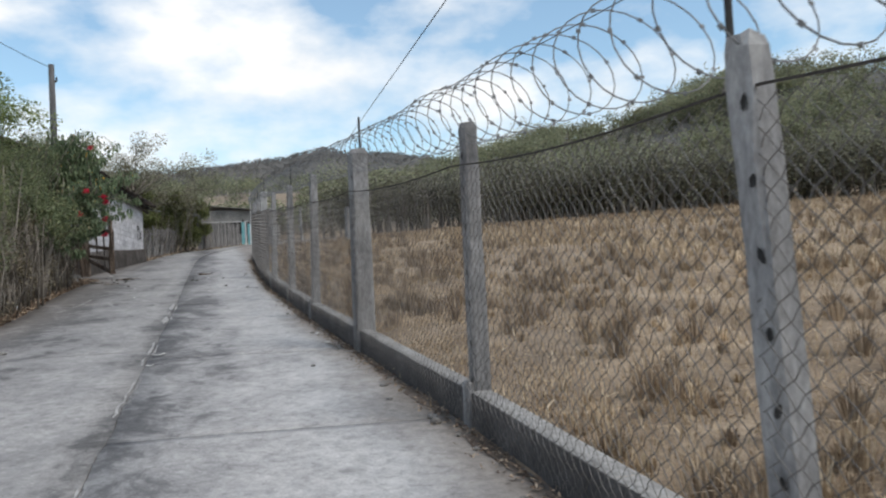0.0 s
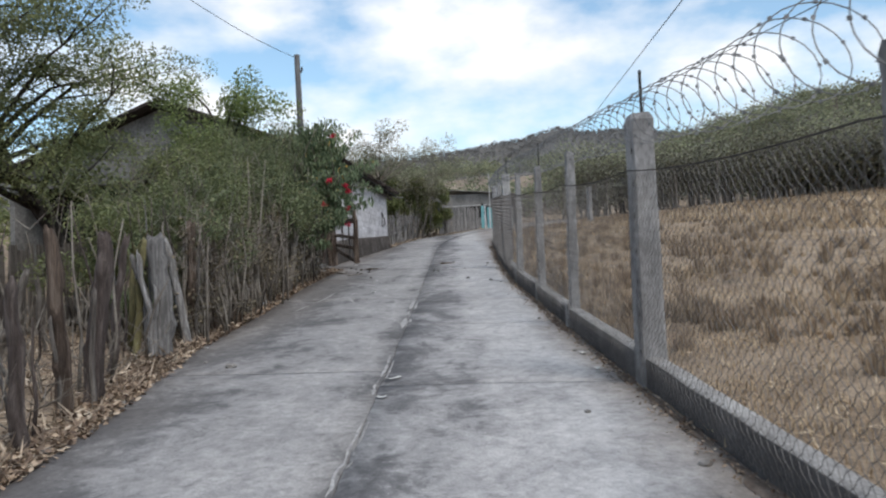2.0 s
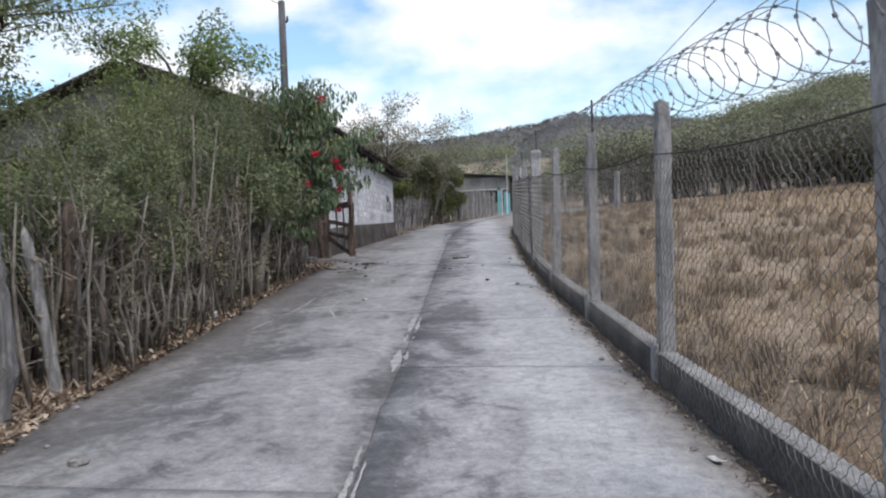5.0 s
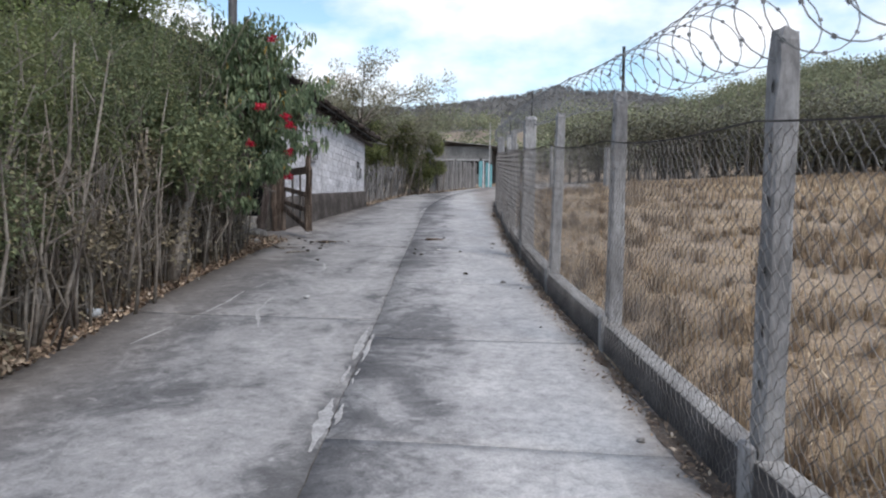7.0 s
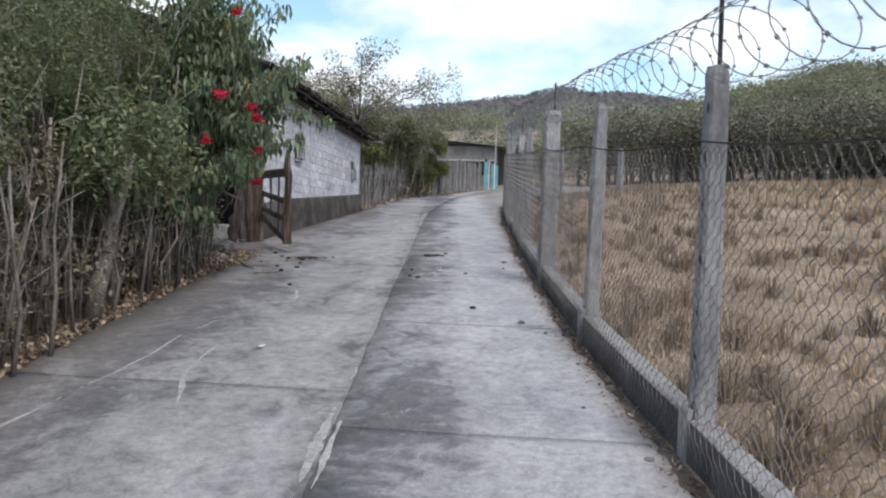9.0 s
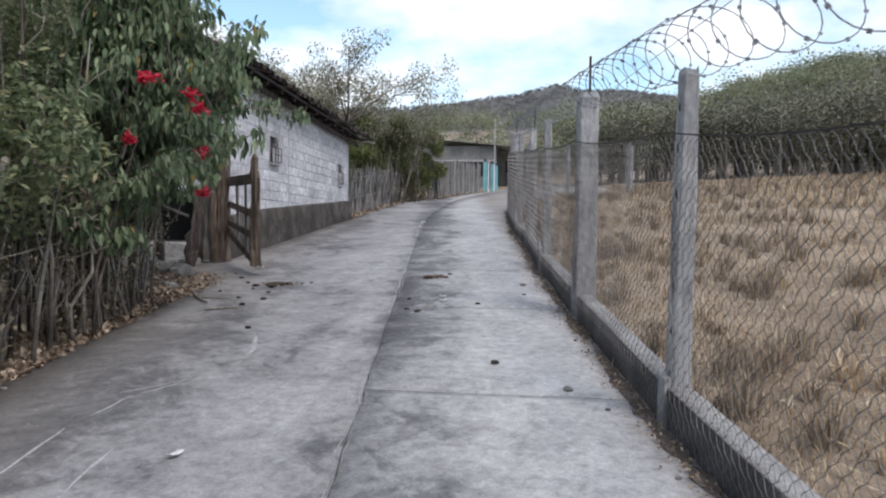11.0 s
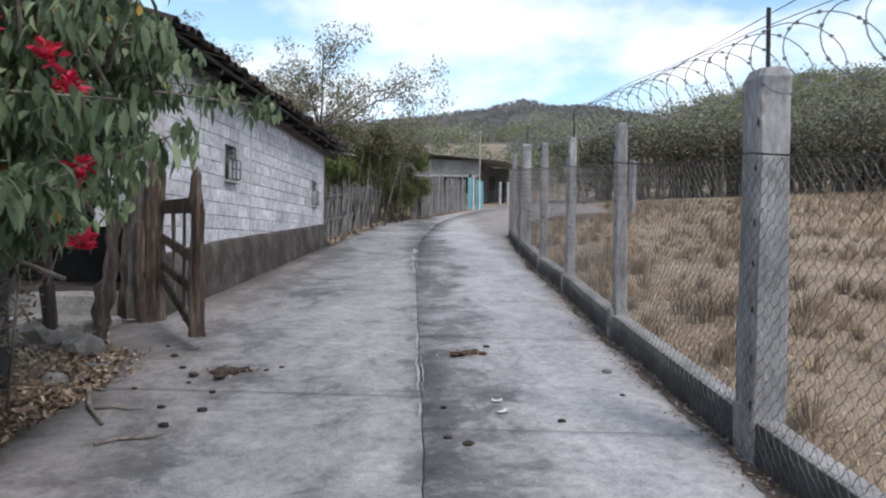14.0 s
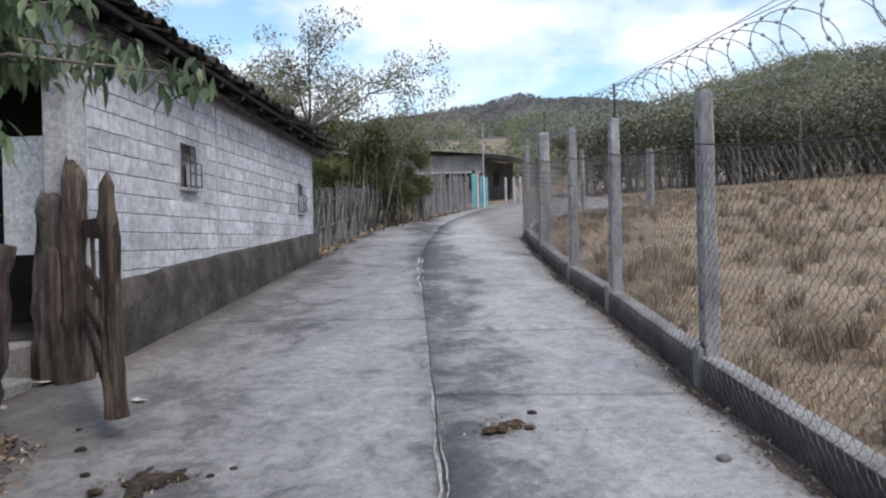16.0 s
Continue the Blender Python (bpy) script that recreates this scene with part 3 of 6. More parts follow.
def slab(y0, y1, side):
    """One slab of a lane: its surface follows the slope and its rim is rounded."""
    n, m = max(2, int((y1 - y0) / 0.12)), 6
    vs, fs = [], []
    for j in range(n + 1):
        y = y0 + 0.004 + (y1 - y0 - 0.008) * j / n
        a, b = (left_x(y), joint_x(y) - 0.006 + crook(y)) if side < 0 else (joint_x(y) + 0.006 + crook(y), fence_x(y) - 0.10)
        for i in range(m + 1):
            x = a + (b - a) * i / m
            x += 0.05 * noise.noise(Vector((y * 1.7, 5 * side, 0))) if (i == 0 and side < 0) else 0
            rim = 0.005 if i in (0, m) or j in (0, n) else 0
            vs.append((x, y, road_z(y) - rim + 0.012 * noise.noise(Vector((x * 0.8, y * 0.8, 2)))))
    k = len(vs)
    vs += [(v[0], v[1], v[2] - 0.1) for v in vs]
    q = m + 1
    for j in range(n):
        for i in range(m):
            fs.append((j * q + i, j * q + i + 1, (j + 1) * q + i + 1, (j + 1) * q + i))
    rim_ix = list(range(m)) + [j * q + m for j in range(n)] + [n * q + i for i in range(m, 0, -1)] + [j * q for j in range(n, 0, -1)]
    for a, b in zip(rim_ix, rim_ix[1:] + rim_ix[:1]):
        fs.append((b, a, a + k, b + k))
    return mesh_of("slab", vs, fs, M_ROAD if side > 0 else M_ROADL, True)


JOINTS = [-9.5, -6.6, -3.3, -0.4, 3.0, 6.2, 9.69, 13.4, 16.05, 19.1, 22.2, 25.07, 27.36, 30.4, 33.6, 36.94, 40.5, 44, 48, 53, 58, 64, 72]
for y0, y1 in zip(JOINTS, JOINTS[1:]):
    put("slab", slab(y0, y1, 1), road)
for y0, y1 in zip(JOINTS[::2], JOINTS[2::2]):
    put("slab", slab(y0 + 0.7, y1 + 0.7, -1), road)

# dirt in the joints and pale mortar smeared along the centre joint
dirt = Heap()
for y in np.arange(-9, 70, 0.5):
    dirt.add([(joint_x(y) - 0.03, y, road_z(y) - 0.022), (joint_x(y) + 0.03, y, road_z(y) - 0.022),
              (joint_x(y + 0.5) + 0.03, y + 0.5, road_z(y + 0.5) - 0.022), (joint_x(y + 0.5) - 0.03, y + 0.5, road_z(y + 0.5) - 0.022)], [(0, 1, 2, 3)])
for y in JOINTS:
    dirt.add([(joint_x(y), y - 0.02, road_z(y) - 0.022), (fence_x(y), y - 0.02, road_z(y) - 0.022), (fence_x(y), y + 0.02, road_z(y) - 0.022), (joint_x(y), y + 0.02, road_z(y) - 0.022)], [(0, 1, 2, 3)])
put("joint_dirt", dirt.mesh("joint_dirt", M_GAP), road, "dark dirt in the joints")


def crack_strip(points, width, name="mortar_seam", mat=None):
    """A ragged raised seam along a line on the road."""
    fine = []
    for a, b in zip(points, points[1:]):
        n = max(2, int(math.dist(a, b) / 0.06))
        fine += [(a[0] + (b[0] - a[0]) * i / n, a[1] + (b[1] - a[1]) * i / n) for i in range(n)]
    vs, fs = [], []
    for i, (x, y) in enumerate(fine):
        wob = 0.02 * noise.noise(Vector((x * 3, y * 3, 8)))
        hw = width * max(0.0, 0.42 + 1.0 * noise.noise(Vector((x, y * 1.5, 3))) + 0.3 * noise.noise(Vector((x * 9, y * 8, 5))) + 0.35 * noise.noise(Vector((x * 30, y * 26, 5)))) * min(1, i / 4 + 0.2, (len(fine) - 1 - i) / 4 + 0.2)
        z = road_z(y) + 0.012 * noise.noise(Vector((x * 0.8, y * 0.8, 2)))
        vs += [(x + wob - hw, y, z + 0.001), (x + wob, y, z + 0.004), (x + wob + hw, y, z + 0.001)]
        if i and hw > 0.12 * width:
            k = 3 * i
            fs += [(k - 3, k - 2, k + 1, k), (k - 2, k - 1, k + 2, k + 1)]
    return put(name, mesh_of(name, vs, fs, mat or M_CRACK, True), road, "pale ragged mortar seam" if mat is None else "brown dirt drifted along the edge")


def on_joint(y0, y1, off=0.0):
    return [(joint_x(y) + crook(y) + off, y) for y in np.linspace(y0, y1, 30)]


for y0, y1, wd in ((3.0, 5.6, 0.016), (6.9, 9.0, 0.02), (9.2, 11.2, 0.032), (13.1, 16.6, 0.055), (17.0, 19.4, 0.022), (22.3, 25.3, 0.016), (30.0, 34.5, 0.04)):
    crack_strip(on_joint(y0, y1, -0.012 - wd * 0.7), wd)
    crack_strip(on_joint(y0 + 0.5, y1 - 0.3, 0.012 + wd * 0.4), wd * 0.5)
crack_strip([(-2.1, 15.4), (-2.02, 17.2), (-2.08, 18.1), (-2.02, 18.7), (-1.86, 19.0), (-1.74, 19.24), (-1.64, 19.49), (-1.57, 19.71), (-1.59, 20.09), (-1.81, 20.73)], 0.02)
crack_strip([(-2.16, 18.78), (-1.61, 19.38), (-1.2, 19.5)], 0.02)
crack_strip([(-1.2, 16.2), (-1.5, 17.0), (-1.62, 17.9)], 0.02)

for a, b in ((0.5, 9.5), (9.5, 18), (18, 26), (26, 36)):
    crack_strip([(fence_x(y) - 0.15, y) for y in np.linspace(a, b, 14)], 0.09, "kerb_dirt", M_DIRT)

# ---- kerb wall under the fence ----
wall = new("kerb_wall")
tagged(wall, "low concrete plinth wall under the fence, darkened for its shaded road face", "wall", kind="structure")
kv, kf, cv, cf = [], [], [], []
ys = np.arange(-4.4, 47.4, 0.4)
for i, y in enumerate(ys):
    x, z = fence_x(y), road_z(y)
    hgt = 0.235 + 0.012 * noise.noise(Vector((0, y * 2, 0)))
    wob = 0.008 * noise.noise(Vector((3, y * 3, 0)))
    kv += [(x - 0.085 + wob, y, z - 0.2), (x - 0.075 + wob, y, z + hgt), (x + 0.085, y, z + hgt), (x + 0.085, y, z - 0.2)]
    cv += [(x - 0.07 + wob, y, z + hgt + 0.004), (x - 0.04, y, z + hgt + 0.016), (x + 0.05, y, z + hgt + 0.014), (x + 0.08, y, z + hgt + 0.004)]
    if i:
        k = 4 * i
        kf += [(k - 4, k - 3, k + 1, k), (k - 3, k - 2, k + 2, k + 1), (k - 2, k - 1, k + 3, k + 2)]
        cf += [(k - 4, k - 3, k + 1, k), (k - 3, k - 2, k + 2, k + 1), (k - 2, k - 1, k + 3, k + 2)]
# body takes the side-shade colour, the top the paler one
put("wall_body", mesh_of("wall_body", kv, kf, M_WALL_SHADED), wall)
put("wall_top", mesh_of("wall_top", cv, cf, M_CAP), wall, "capping kept paler than the darkened wall face")

# ---- fence: concrete posts, chain-link, barbed strand and razor coil ----
fence = thing("chain_link_fence", 0, 0, 0, "chain-link fence on concrete posts topped with razor wire coil", "fence")


def post_mesh(wide, deep, height, seed):
    """A cast post with a chamfered top, worn arrises and tie holes along its road face."""
    r = np.random.default_rng(seed)
    bm = bmesh.new()
    rings = []
    levels = [-0.35, 0.0, 0.4, 0.8, 1.2, 1.6, height - 0.16, height - 0.05, height]
    for i, z in enumerate(levels):
        k = 1.0 - 0.10 * max(0, z) / height
        if i == len(levels) - 1:
            k *= 0.8
        a, b, c = wide / 2 * k, deep / 2 * k, 0.018
        ring = []
        for x, y in ((-a + c, -b), (a - c, -b), (a, -b + c), (a, b - c), (a - c, b), (-a + c, b), (-a, b - c), (-a, -b + c)):
            j = r.normal(0, 0.0035, 2)
            ring.append(bm.verts.new((x + j[0], y + j[1], z + (r.normal(0, 0.012) if i >= len(levels) - 1 else 0))))
        rings.append(ring)
    for p, q in zip(rings, rings[1:]):
        for k in range(8):
            bm.faces.new((p[k], p[(k + 1) % 8], q[(k + 1) % 8], q[k]))
    bm.faces.new(rings[-1])
    me = bpy.data.meshes.new("post")
    bm.to_mesh(me)
    bm.free()
    me.materials.append(M_POST)
    return me


def hole_mesh(r):
    """A recessed tie hole, an irregular dark pit."""
    vs = [(-0.004, 0, 0)]
    for k in range(7):
        w = 2 * math.pi * k / 7
        vs.append((-0.006 - r.uniform(0, 0.004), 0.016 * math.cos(w) * r.uniform(0.7, 1.2), 0.032 * math.sin(w) * r.uniform(0.7, 1.2)))
    return mesh_of("tie_hole", vs, [(0, k, k % 7 + 1) for k in range(1, 8)], M_IRON)


POST_H = {0: 2.0, 1: 2.0, 2: 1.84, 3: 1.98, 4: 2.16, 5: 2.1, 6: 2.1, 7: 2.07, 8: 2.17, 9: 2.08, 10: 2.08, 11: 2.08, 12: 2.18}
rods = {2: 0.6, 4: 0.42, 6: 0.42, 8: 0.42, 10: 0.42, 12: 0.42}
thin_meshes = [post_mesh(0.13, 0.14, 2.05, s) for s in (1, 2, 3)]
wide_mesh = post_mesh(0.22, 0.27, 2.12, 9)
hole = [hole_mesh(np.random.default_rng(s)) for s in (4, 5)]
for i, (x, y) in enumerate(FENCE):
    z = road_z(y) + 0.2
    wide = i % 4 == 0
    me = wide_mesh if wide else thin_meshes[i % 3]
    hgt = POST_H.get(i, 2.05) / (2.12 if wide else 2.05)
    nx, ny = FENCE[min(i + 1, len(FENCE) - 1)]
    px, py = FENCE[max(i - 1, 0)]
    yaw = math.degrees(math.atan2(-(nx - px), ny - py))
    m = pose(x + 0.012, y, z, rng.normal(0, 0.5), -3.2 if i == 2 else rng.normal(0.2, 0.5), yaw) @ Matrix.Diagonal((1, 1, hgt, 1))
    p = put("post", me, fence, "broad grey concrete post" if wide else "slender grey concrete post", at=m)
    if i < 13:
        for k in range(7):
            put("tie_hole", hole[k % 2], p, at=pose(-(0.11 if wide else 0.065) * (1 - 0.1 * k * 0.28 / 2.0) + 0.0005, (-0.11 if wide else -0.04) + rng.normal(0, 0.008), 0.12 + 0.28 * k + rng.normal(0, 0.02), rng.normal(0, 20), 0, 0))
    if 0 < i < 14:
        part("post_foot", box_bm((0.05, 0.25 if wide else 0.13, 0.42), (x - 0.078, y, road_z(y) + 0.1), 0.012, pose(0, 0, 0, 0, 0, yaw), rough=0.004), M_POST, fence, "foot of a post showing in the wall's face")
    if i in rods:
        lx = -0.13 if i == 2 else 0.0
        h = Heap().stem([(x + lx + 0.05, y + 0.08, z + POST_H[i] - 0.3), (x + lx + 0.05, y + 0.08, z + POST_H[i]), (x + lx + 0.05, y + 0.085, z + POST_H[i] + rods[i])], [0.014] * 3, 6)
        put("iron_rod", h.mesh("iron_rod", M_IRON), fence, "upright black iron rod on a post")


def along(s_list):
    """Places on the fence line, a little in front of the posts."""
    return [(fence_x(s) - 0.105, s, road_z(s)) for s in s_list]


CELL = 0.09
MESH_LO, MESH_HI = 0.03, 1.86


def mesh_panel(y0, y1):
    """Woven wire: strands that lean both ways and bend where they hook each other."""
    h = Heap()
    steps = int((MESH_HI - MESH_LO) / (CELL / 2))
    for lean in (1, -1):
        s = y0 - (MESH_HI - MESH_LO) if lean > 0 else y0
        s = math.floor(s / CELL) * CELL
        end = y1 if lean > 0 else y1 + (MESH_HI - MESH_LO)
        while s < end:
            run = []
            for k in range(steps + 1):
                y = s + lean * k * CELL / 2
                if y0 <= y <= y1:
                    bend = 0.006 * (1 if k % 2 else -1) * lean
                    bulge = 0.018 * noise.noise(Vector((y * 0.9, k * 0.1, 4)))
                    run.append((fence_x(y) - 0.105 + bend + bulge, y + 0.004 * (1 if k % 2 else -1), road_z(y) + MESH_LO + k * CELL / 2))
                elif run:
                    break
            if len(run) > 1:
                h.add(*tube(run, [0.0023] * len(run), 3, False))
            s += CELL
    return h.mesh("wire_mesh", M_WIRE)


for (x0, y0), (x1, y1) in zip(FENCE[1:15], FENCE[2:16]):
    put("wire_mesh", mesh_panel(y0, y1), fence, "rusty-grey chain-link mesh panel")


def strand(height, name, label, barbed=True):
    h = Heap()
    pts, y = [], -2.0
    while y < 44:
        gap = [p[1] for p in FENCE]
        i = max(k for k, g in enumerate(gap) if g <= y)
        u = (y - gap[i]) / (gap[i + 1] - gap[i])
        sag = -0.05 * 4 * u * (1 - u)
        pts.append((fence_x(y) - 0.112, y, road_z(y) + height + sag + 0.006 * noise.noise(Vector((y * 4, 0, 0)))))
        y += 0.25
    h.stem(pts, [0.0068] * len(pts), 4)
    if barbed:
        for y in np.arange(0, 36, 0.11):
            i = max(k for k, g in enumerate(gap) if g <= y)
            u = (y - gap[i]) / (gap[i + 1] - gap[i])
            c = Vector((fence_x(y) - 0.112, y, road_z(y) + height - 0.2 * u * (1 - u)))
            for s in (-1, 1):
                d = Vector((rng.normal(0, 0.5), s * 0.3, 1.0)).normalized() * 0.028
                h.add([c - d * 0.3 + Vector((0, 0.004, 0)), c - d * 0.3 - Vector((0.004, 0.004, 0)), c + d], [(0, 1, 2)])
    put(name, h.mesh(name, M_RUST), fence, label)


strand(1.87, "barbed_wire", "dark barbed wire strand along the top of the mesh")


def coil():
    """Razor wire in one long coil, hanging on the rods, with a blade cluster every hand's breadth."""
    wire, blades = Heap(), Heap()
    pts, y, a = [], -1.5, 0.0
    seg = 22
    while y < 40:
        pitch = float(np.interp(y, [0, 10, 16, 22, 40], [0.26, 0.28, 0.33, 0.38, 0.38])) * (1 + 0.25 * noise.noise(Vector((y * 0.8, 1, 0))))
        r = float(np.interp(y, [4, 16, 25], [0.265, 0.225, 0.215])) * (1 + 0.07 * noise.noise(Vector((y * 1.3, 7, 0))))
        lean = 0.10 * math.sin(a)
        zc = road_z(y) + float(np.interp(y, [0, 9.4, 14, 40], [2.15, 2.32, 2.40, 2.46])) + 0.03 * noise.noise(Vector((y * 0.7, 3, 0)))
        pts.append(Vector((fence_x(y) + 0.03 + r * math.cos(a), y + lean, zc + r * math.sin(a))))
        a += 2 * math.pi / seg
        y += pitch / seg
    wire.stem(pts, [0.0036] * len(pts), 4)
    for i in range(2, len(pts) - 2, 3):
        if pts[i].y > 33:
            break
        d = (pts[i + 1] - pts[i - 1]).normalized()
        n = d.cross(Vector((0.2, 1, 0.1))).normalized()
        c = pts[i]
        blades.add([c - d * 0.014 + n * 0.010, c - d * 0.006, c - d * 0.014 - n * 0.010, c + d * 0.014 - n * 0.010, c + d * 0.006, c + d * 0.014 + n * 0.010], [(0, 1, 4, 5), (1, 2, 3, 4)])
    c = put("razor_coil", wire.mesh("razor_coil", M_RAZOR), fence, "loose coil of grey razor wire")
    tagged(put("barbing", blades.mesh("barbing", M_RAZOR), c), kind="stuff")


coil()

# guide wire through the top of the coil
gw = Heap().stem([(fence_x(y) + 0.04, y, road_z(y) + float(np.interp(y, [4, 16, 25], [2.46, 2.63, 2.68]))) for y in np.arange(-1, 42, 0.5)], [0.003] * 86, 4)
put("guide_wire", gw.mesh("guide_wire", M_RUST), fence)

# ---- overhead cable above the fence ----
pts = []
for k in range(25):
    u = k / 24
    pts.append((4.55 - 0.9 * u, -5 + 60 * u, 3.72 + 5.6 * u))
ob = put("overhead_cable", Heap().stem(pts, [0.008] * 25, 5).mesh("overhead_cable", M_IRON), label="thin black overhead power cable", category="cable")

# ---- white house ----
HX, HY0, HY1 = -4.23, 25.75, 34.5
house = thing("house", HX, HY0, road_z(HY0), "white-painted block house with dark plinth and old tiled roof", "house")
H0 = Vector((HX, HY0, road_z(HY0)))


def in_house(v):
    return Vector(v) - H0


def eave_z(y):
    return float(np.interp(y, [25.5, 34.9], [5.62, 5.42]))


# long wall behind the blocks (the mortar bed), with its two windows left open
wall_long = put("wall", None, house, "white-painted concrete block wall")
WINS = [(27.99, 28.42, 4.12, 4.66), (33.32, 33.6, 4.01, 4.57)]


def wall_core():
    h = Heap()
    ys = sorted({HY0, HY1, *[w[0] for w in WINS], *[w[1] for w in WINS]})
    for a, b in zip(ys, ys[1:]):
        spans = [(2.0, eave_z(a) - 0.02)]
        for y0, y1, z0, z1 in WINS:
            if a >= y0 - 1e-6 and b <= y1 + 1e-6:
                spans = [(2.0, z0), (z1, eave_z(a) - 0.02)]
        for z0, z1 in spans:
            c = [(-0.19, a, z0), (-0.012, a, z0), (-0.012, b, z0), (-0.19, b, z0), (-0.19, a, z1), (-0.012, a, z1), (-0.012, b, z1), (-0.19, b, z1)]
            h.add([in_house((HX + p[0], p[1], p[2])) for p in c], [(0, 1, 5, 4), (1, 2, 6, 5), (2, 3, 7, 6), (3, 0, 4, 7), (4, 5, 6, 7), (3, 2, 1, 0)])
    return h.mesh("mortar_bed", M_MORTAR)


put("mortar_bed", wall_core(), wall_long)

# other walls; the porch's inner wall is coloured near-black as the shade inside
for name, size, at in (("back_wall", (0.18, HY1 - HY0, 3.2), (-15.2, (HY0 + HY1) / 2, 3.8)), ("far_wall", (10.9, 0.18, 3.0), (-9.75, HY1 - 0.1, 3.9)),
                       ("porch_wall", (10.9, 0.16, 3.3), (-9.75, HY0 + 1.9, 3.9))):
    part(name, box_bm(size, in_house(at), 0.01), M_SHADE if name == "porch_wall" else M_BLOCKG, house)
part("porch_floor", box_bm((10.9, 2.0, 0.5), in_house((-9.75, HY0 + 1.0, 2.35)), 0.02), M_PLINTH, house, "raised concrete porch floor")
part("corner_column", box_bm((0.26, 0.26, 3.3), in_house((HX - 0.13, HY0 + 0.02, 3.95)), 0.015, rough=0.004), M_COLUMN, house, "bare grey concrete corner column")
part("white_panel", box_bm((0.55, 0.03, 1.15), in_house((-5.02, HY0 + 0.55, 3.95)), 0.006), M_WHITE, house, "plain white board standing in the porch")
part("wall_pilaster", box_bm((0.03, 0.05, 2.2), in_house((HX - 0.005, 29.13, 4.4)), 0.008), M_MORTAR, wall_long, "thin upright joint in the block wall")

# windows: small barred openings
for y0, y1, z0, z1 in WINS:
    win = put("window", None, house, "small unglazed window with a bent iron grille")
    # the far window's recess is near-black as inner shade, the near one's grey
    part("recess", box_bm((0.02, y1 - y0, z1 - z0), in_house((HX - 0.1, (y0 + y1) / 2, (z0 + z1) / 2)), 0), M_SHADE if y0 > 30 else M_BLOCKG, win)
    part("sill", box_bm((0.08, y1 - y0 + 0.06, 0.035), in_house((HX + 0.012, (y0 + y1) / 2, z0 - 0.012)), 0.006), M_MORTAR, win)
    bars = [y0 + (y1 - y0) * k for k in (0.1, 0.5, 0.9)]
    zm = z0 + (z1 - z0) * 0.62
    for yb in bars:
        put("bar", Heap().stem([in_house((HX + 0.012, yb, z1 - 0.02)), in_house((HX + 0.015, yb, zm)), in_house((HX + 0.09, yb, zm - 0.02)), in_house((HX + 0.09, yb, z0 + 0.03)), in_house((HX + 0.01, yb, z0 + 0.02))], [0.008] * 5, 5).mesh("bar", M_IRON), win)
    for xb, zz in ((0.09, zm - 0.02), (0.09, z0 + (z1 - z0) * 0.33), (0.09, z0 + 0.03), (0.014, zm + 0.1)):
        put("bar", Heap().stem([in_house((HX + xb, bars[0], zz)), in_house((HX + xb, bars[2], zz))], [0.008] * 2, 5).mesh("bar", M_IRON), win)
    part("shutter", box_bm((0.02, (y1 - y0) * 0.45, (z1 - z0) * 0.55), in_house((HX - 0.03, y1 - (y1 - y0) * 0.25, z0 + (z1 - z0) * 0.3)), 0.003), M_COLUMN, win, "pale board closing part of the window")

# plinth: dark plaster with a wavering upper edge
vs, fs = [], []
ys = np.linspace(HY0 - 0.1, HY1 + 0.06, 60)
for i, y in enumerate(ys):
    zt = float(np.interp(y, [25.7, 28, 34.5], [3.04, 3.24, 3.64])) + 0.014 * noise.noise(Vector((y * 1.9, 0, 0)))
    off = 0.05 + 0.012 * noise.noise(Vector((y * 2, 4, 0)))
    row = [(HX + off + 0.05, y, 1.8), (HX + off + 0.03, y, zt - 0.35), (HX + off, y, zt - 0.05), (HX + 0.008, y, zt), (HX - 0.01, y, zt)]
    vs += [in_house(p) for p in row]
    if i:
        k = 5 * i
        fs += [(k - 5 + j, k - 4 + j, k + 1 + j, k + j) for j in range(4)]
k = len(vs) - 5
fs += [(0, 1, 2, 3, 4), (k + 4, k + 3, k + 2, k + 1, k)]
put("plinth", mesh_of("plinth", vs, fs, M_PLINTH, True), house, "dark stained plaster plinth")

# roof: barrel tiles on a low slope above the eave, on poles
SLOPE = 0.37
roof = put("roof", None, house, "dark weathered clay tile roof with a ragged eave")
deck = Heap()
ex = HX + 0.38
c = [(ex - 0.05, 25.3, eave_z(25.3) - 0.02), (ex - 0.05, 35.0, eave_z(35.0) - 0.02), (-9.95, 35.0, eave_z(35) + 6.05 * SLOPE - 0.02), (-9.95, 25.3, eave_z(25) + 6.05 * SLOPE - 0.02)]
c = [in_house(p) for p in c]
deck.add(c + [p - Vector((0, 0, 0.05)) for p in c], [(0, 1, 2, 3), (7, 6, 5, 4), (0, 4, 5, 1), (1, 5, 6, 2), (2, 6, 7, 3), (3, 7, 4, 0)])
# the deck's underside shade is put into its near-black colour
put("roof_deck", deck.mesh("roof_deck", M_SHADE), roof)


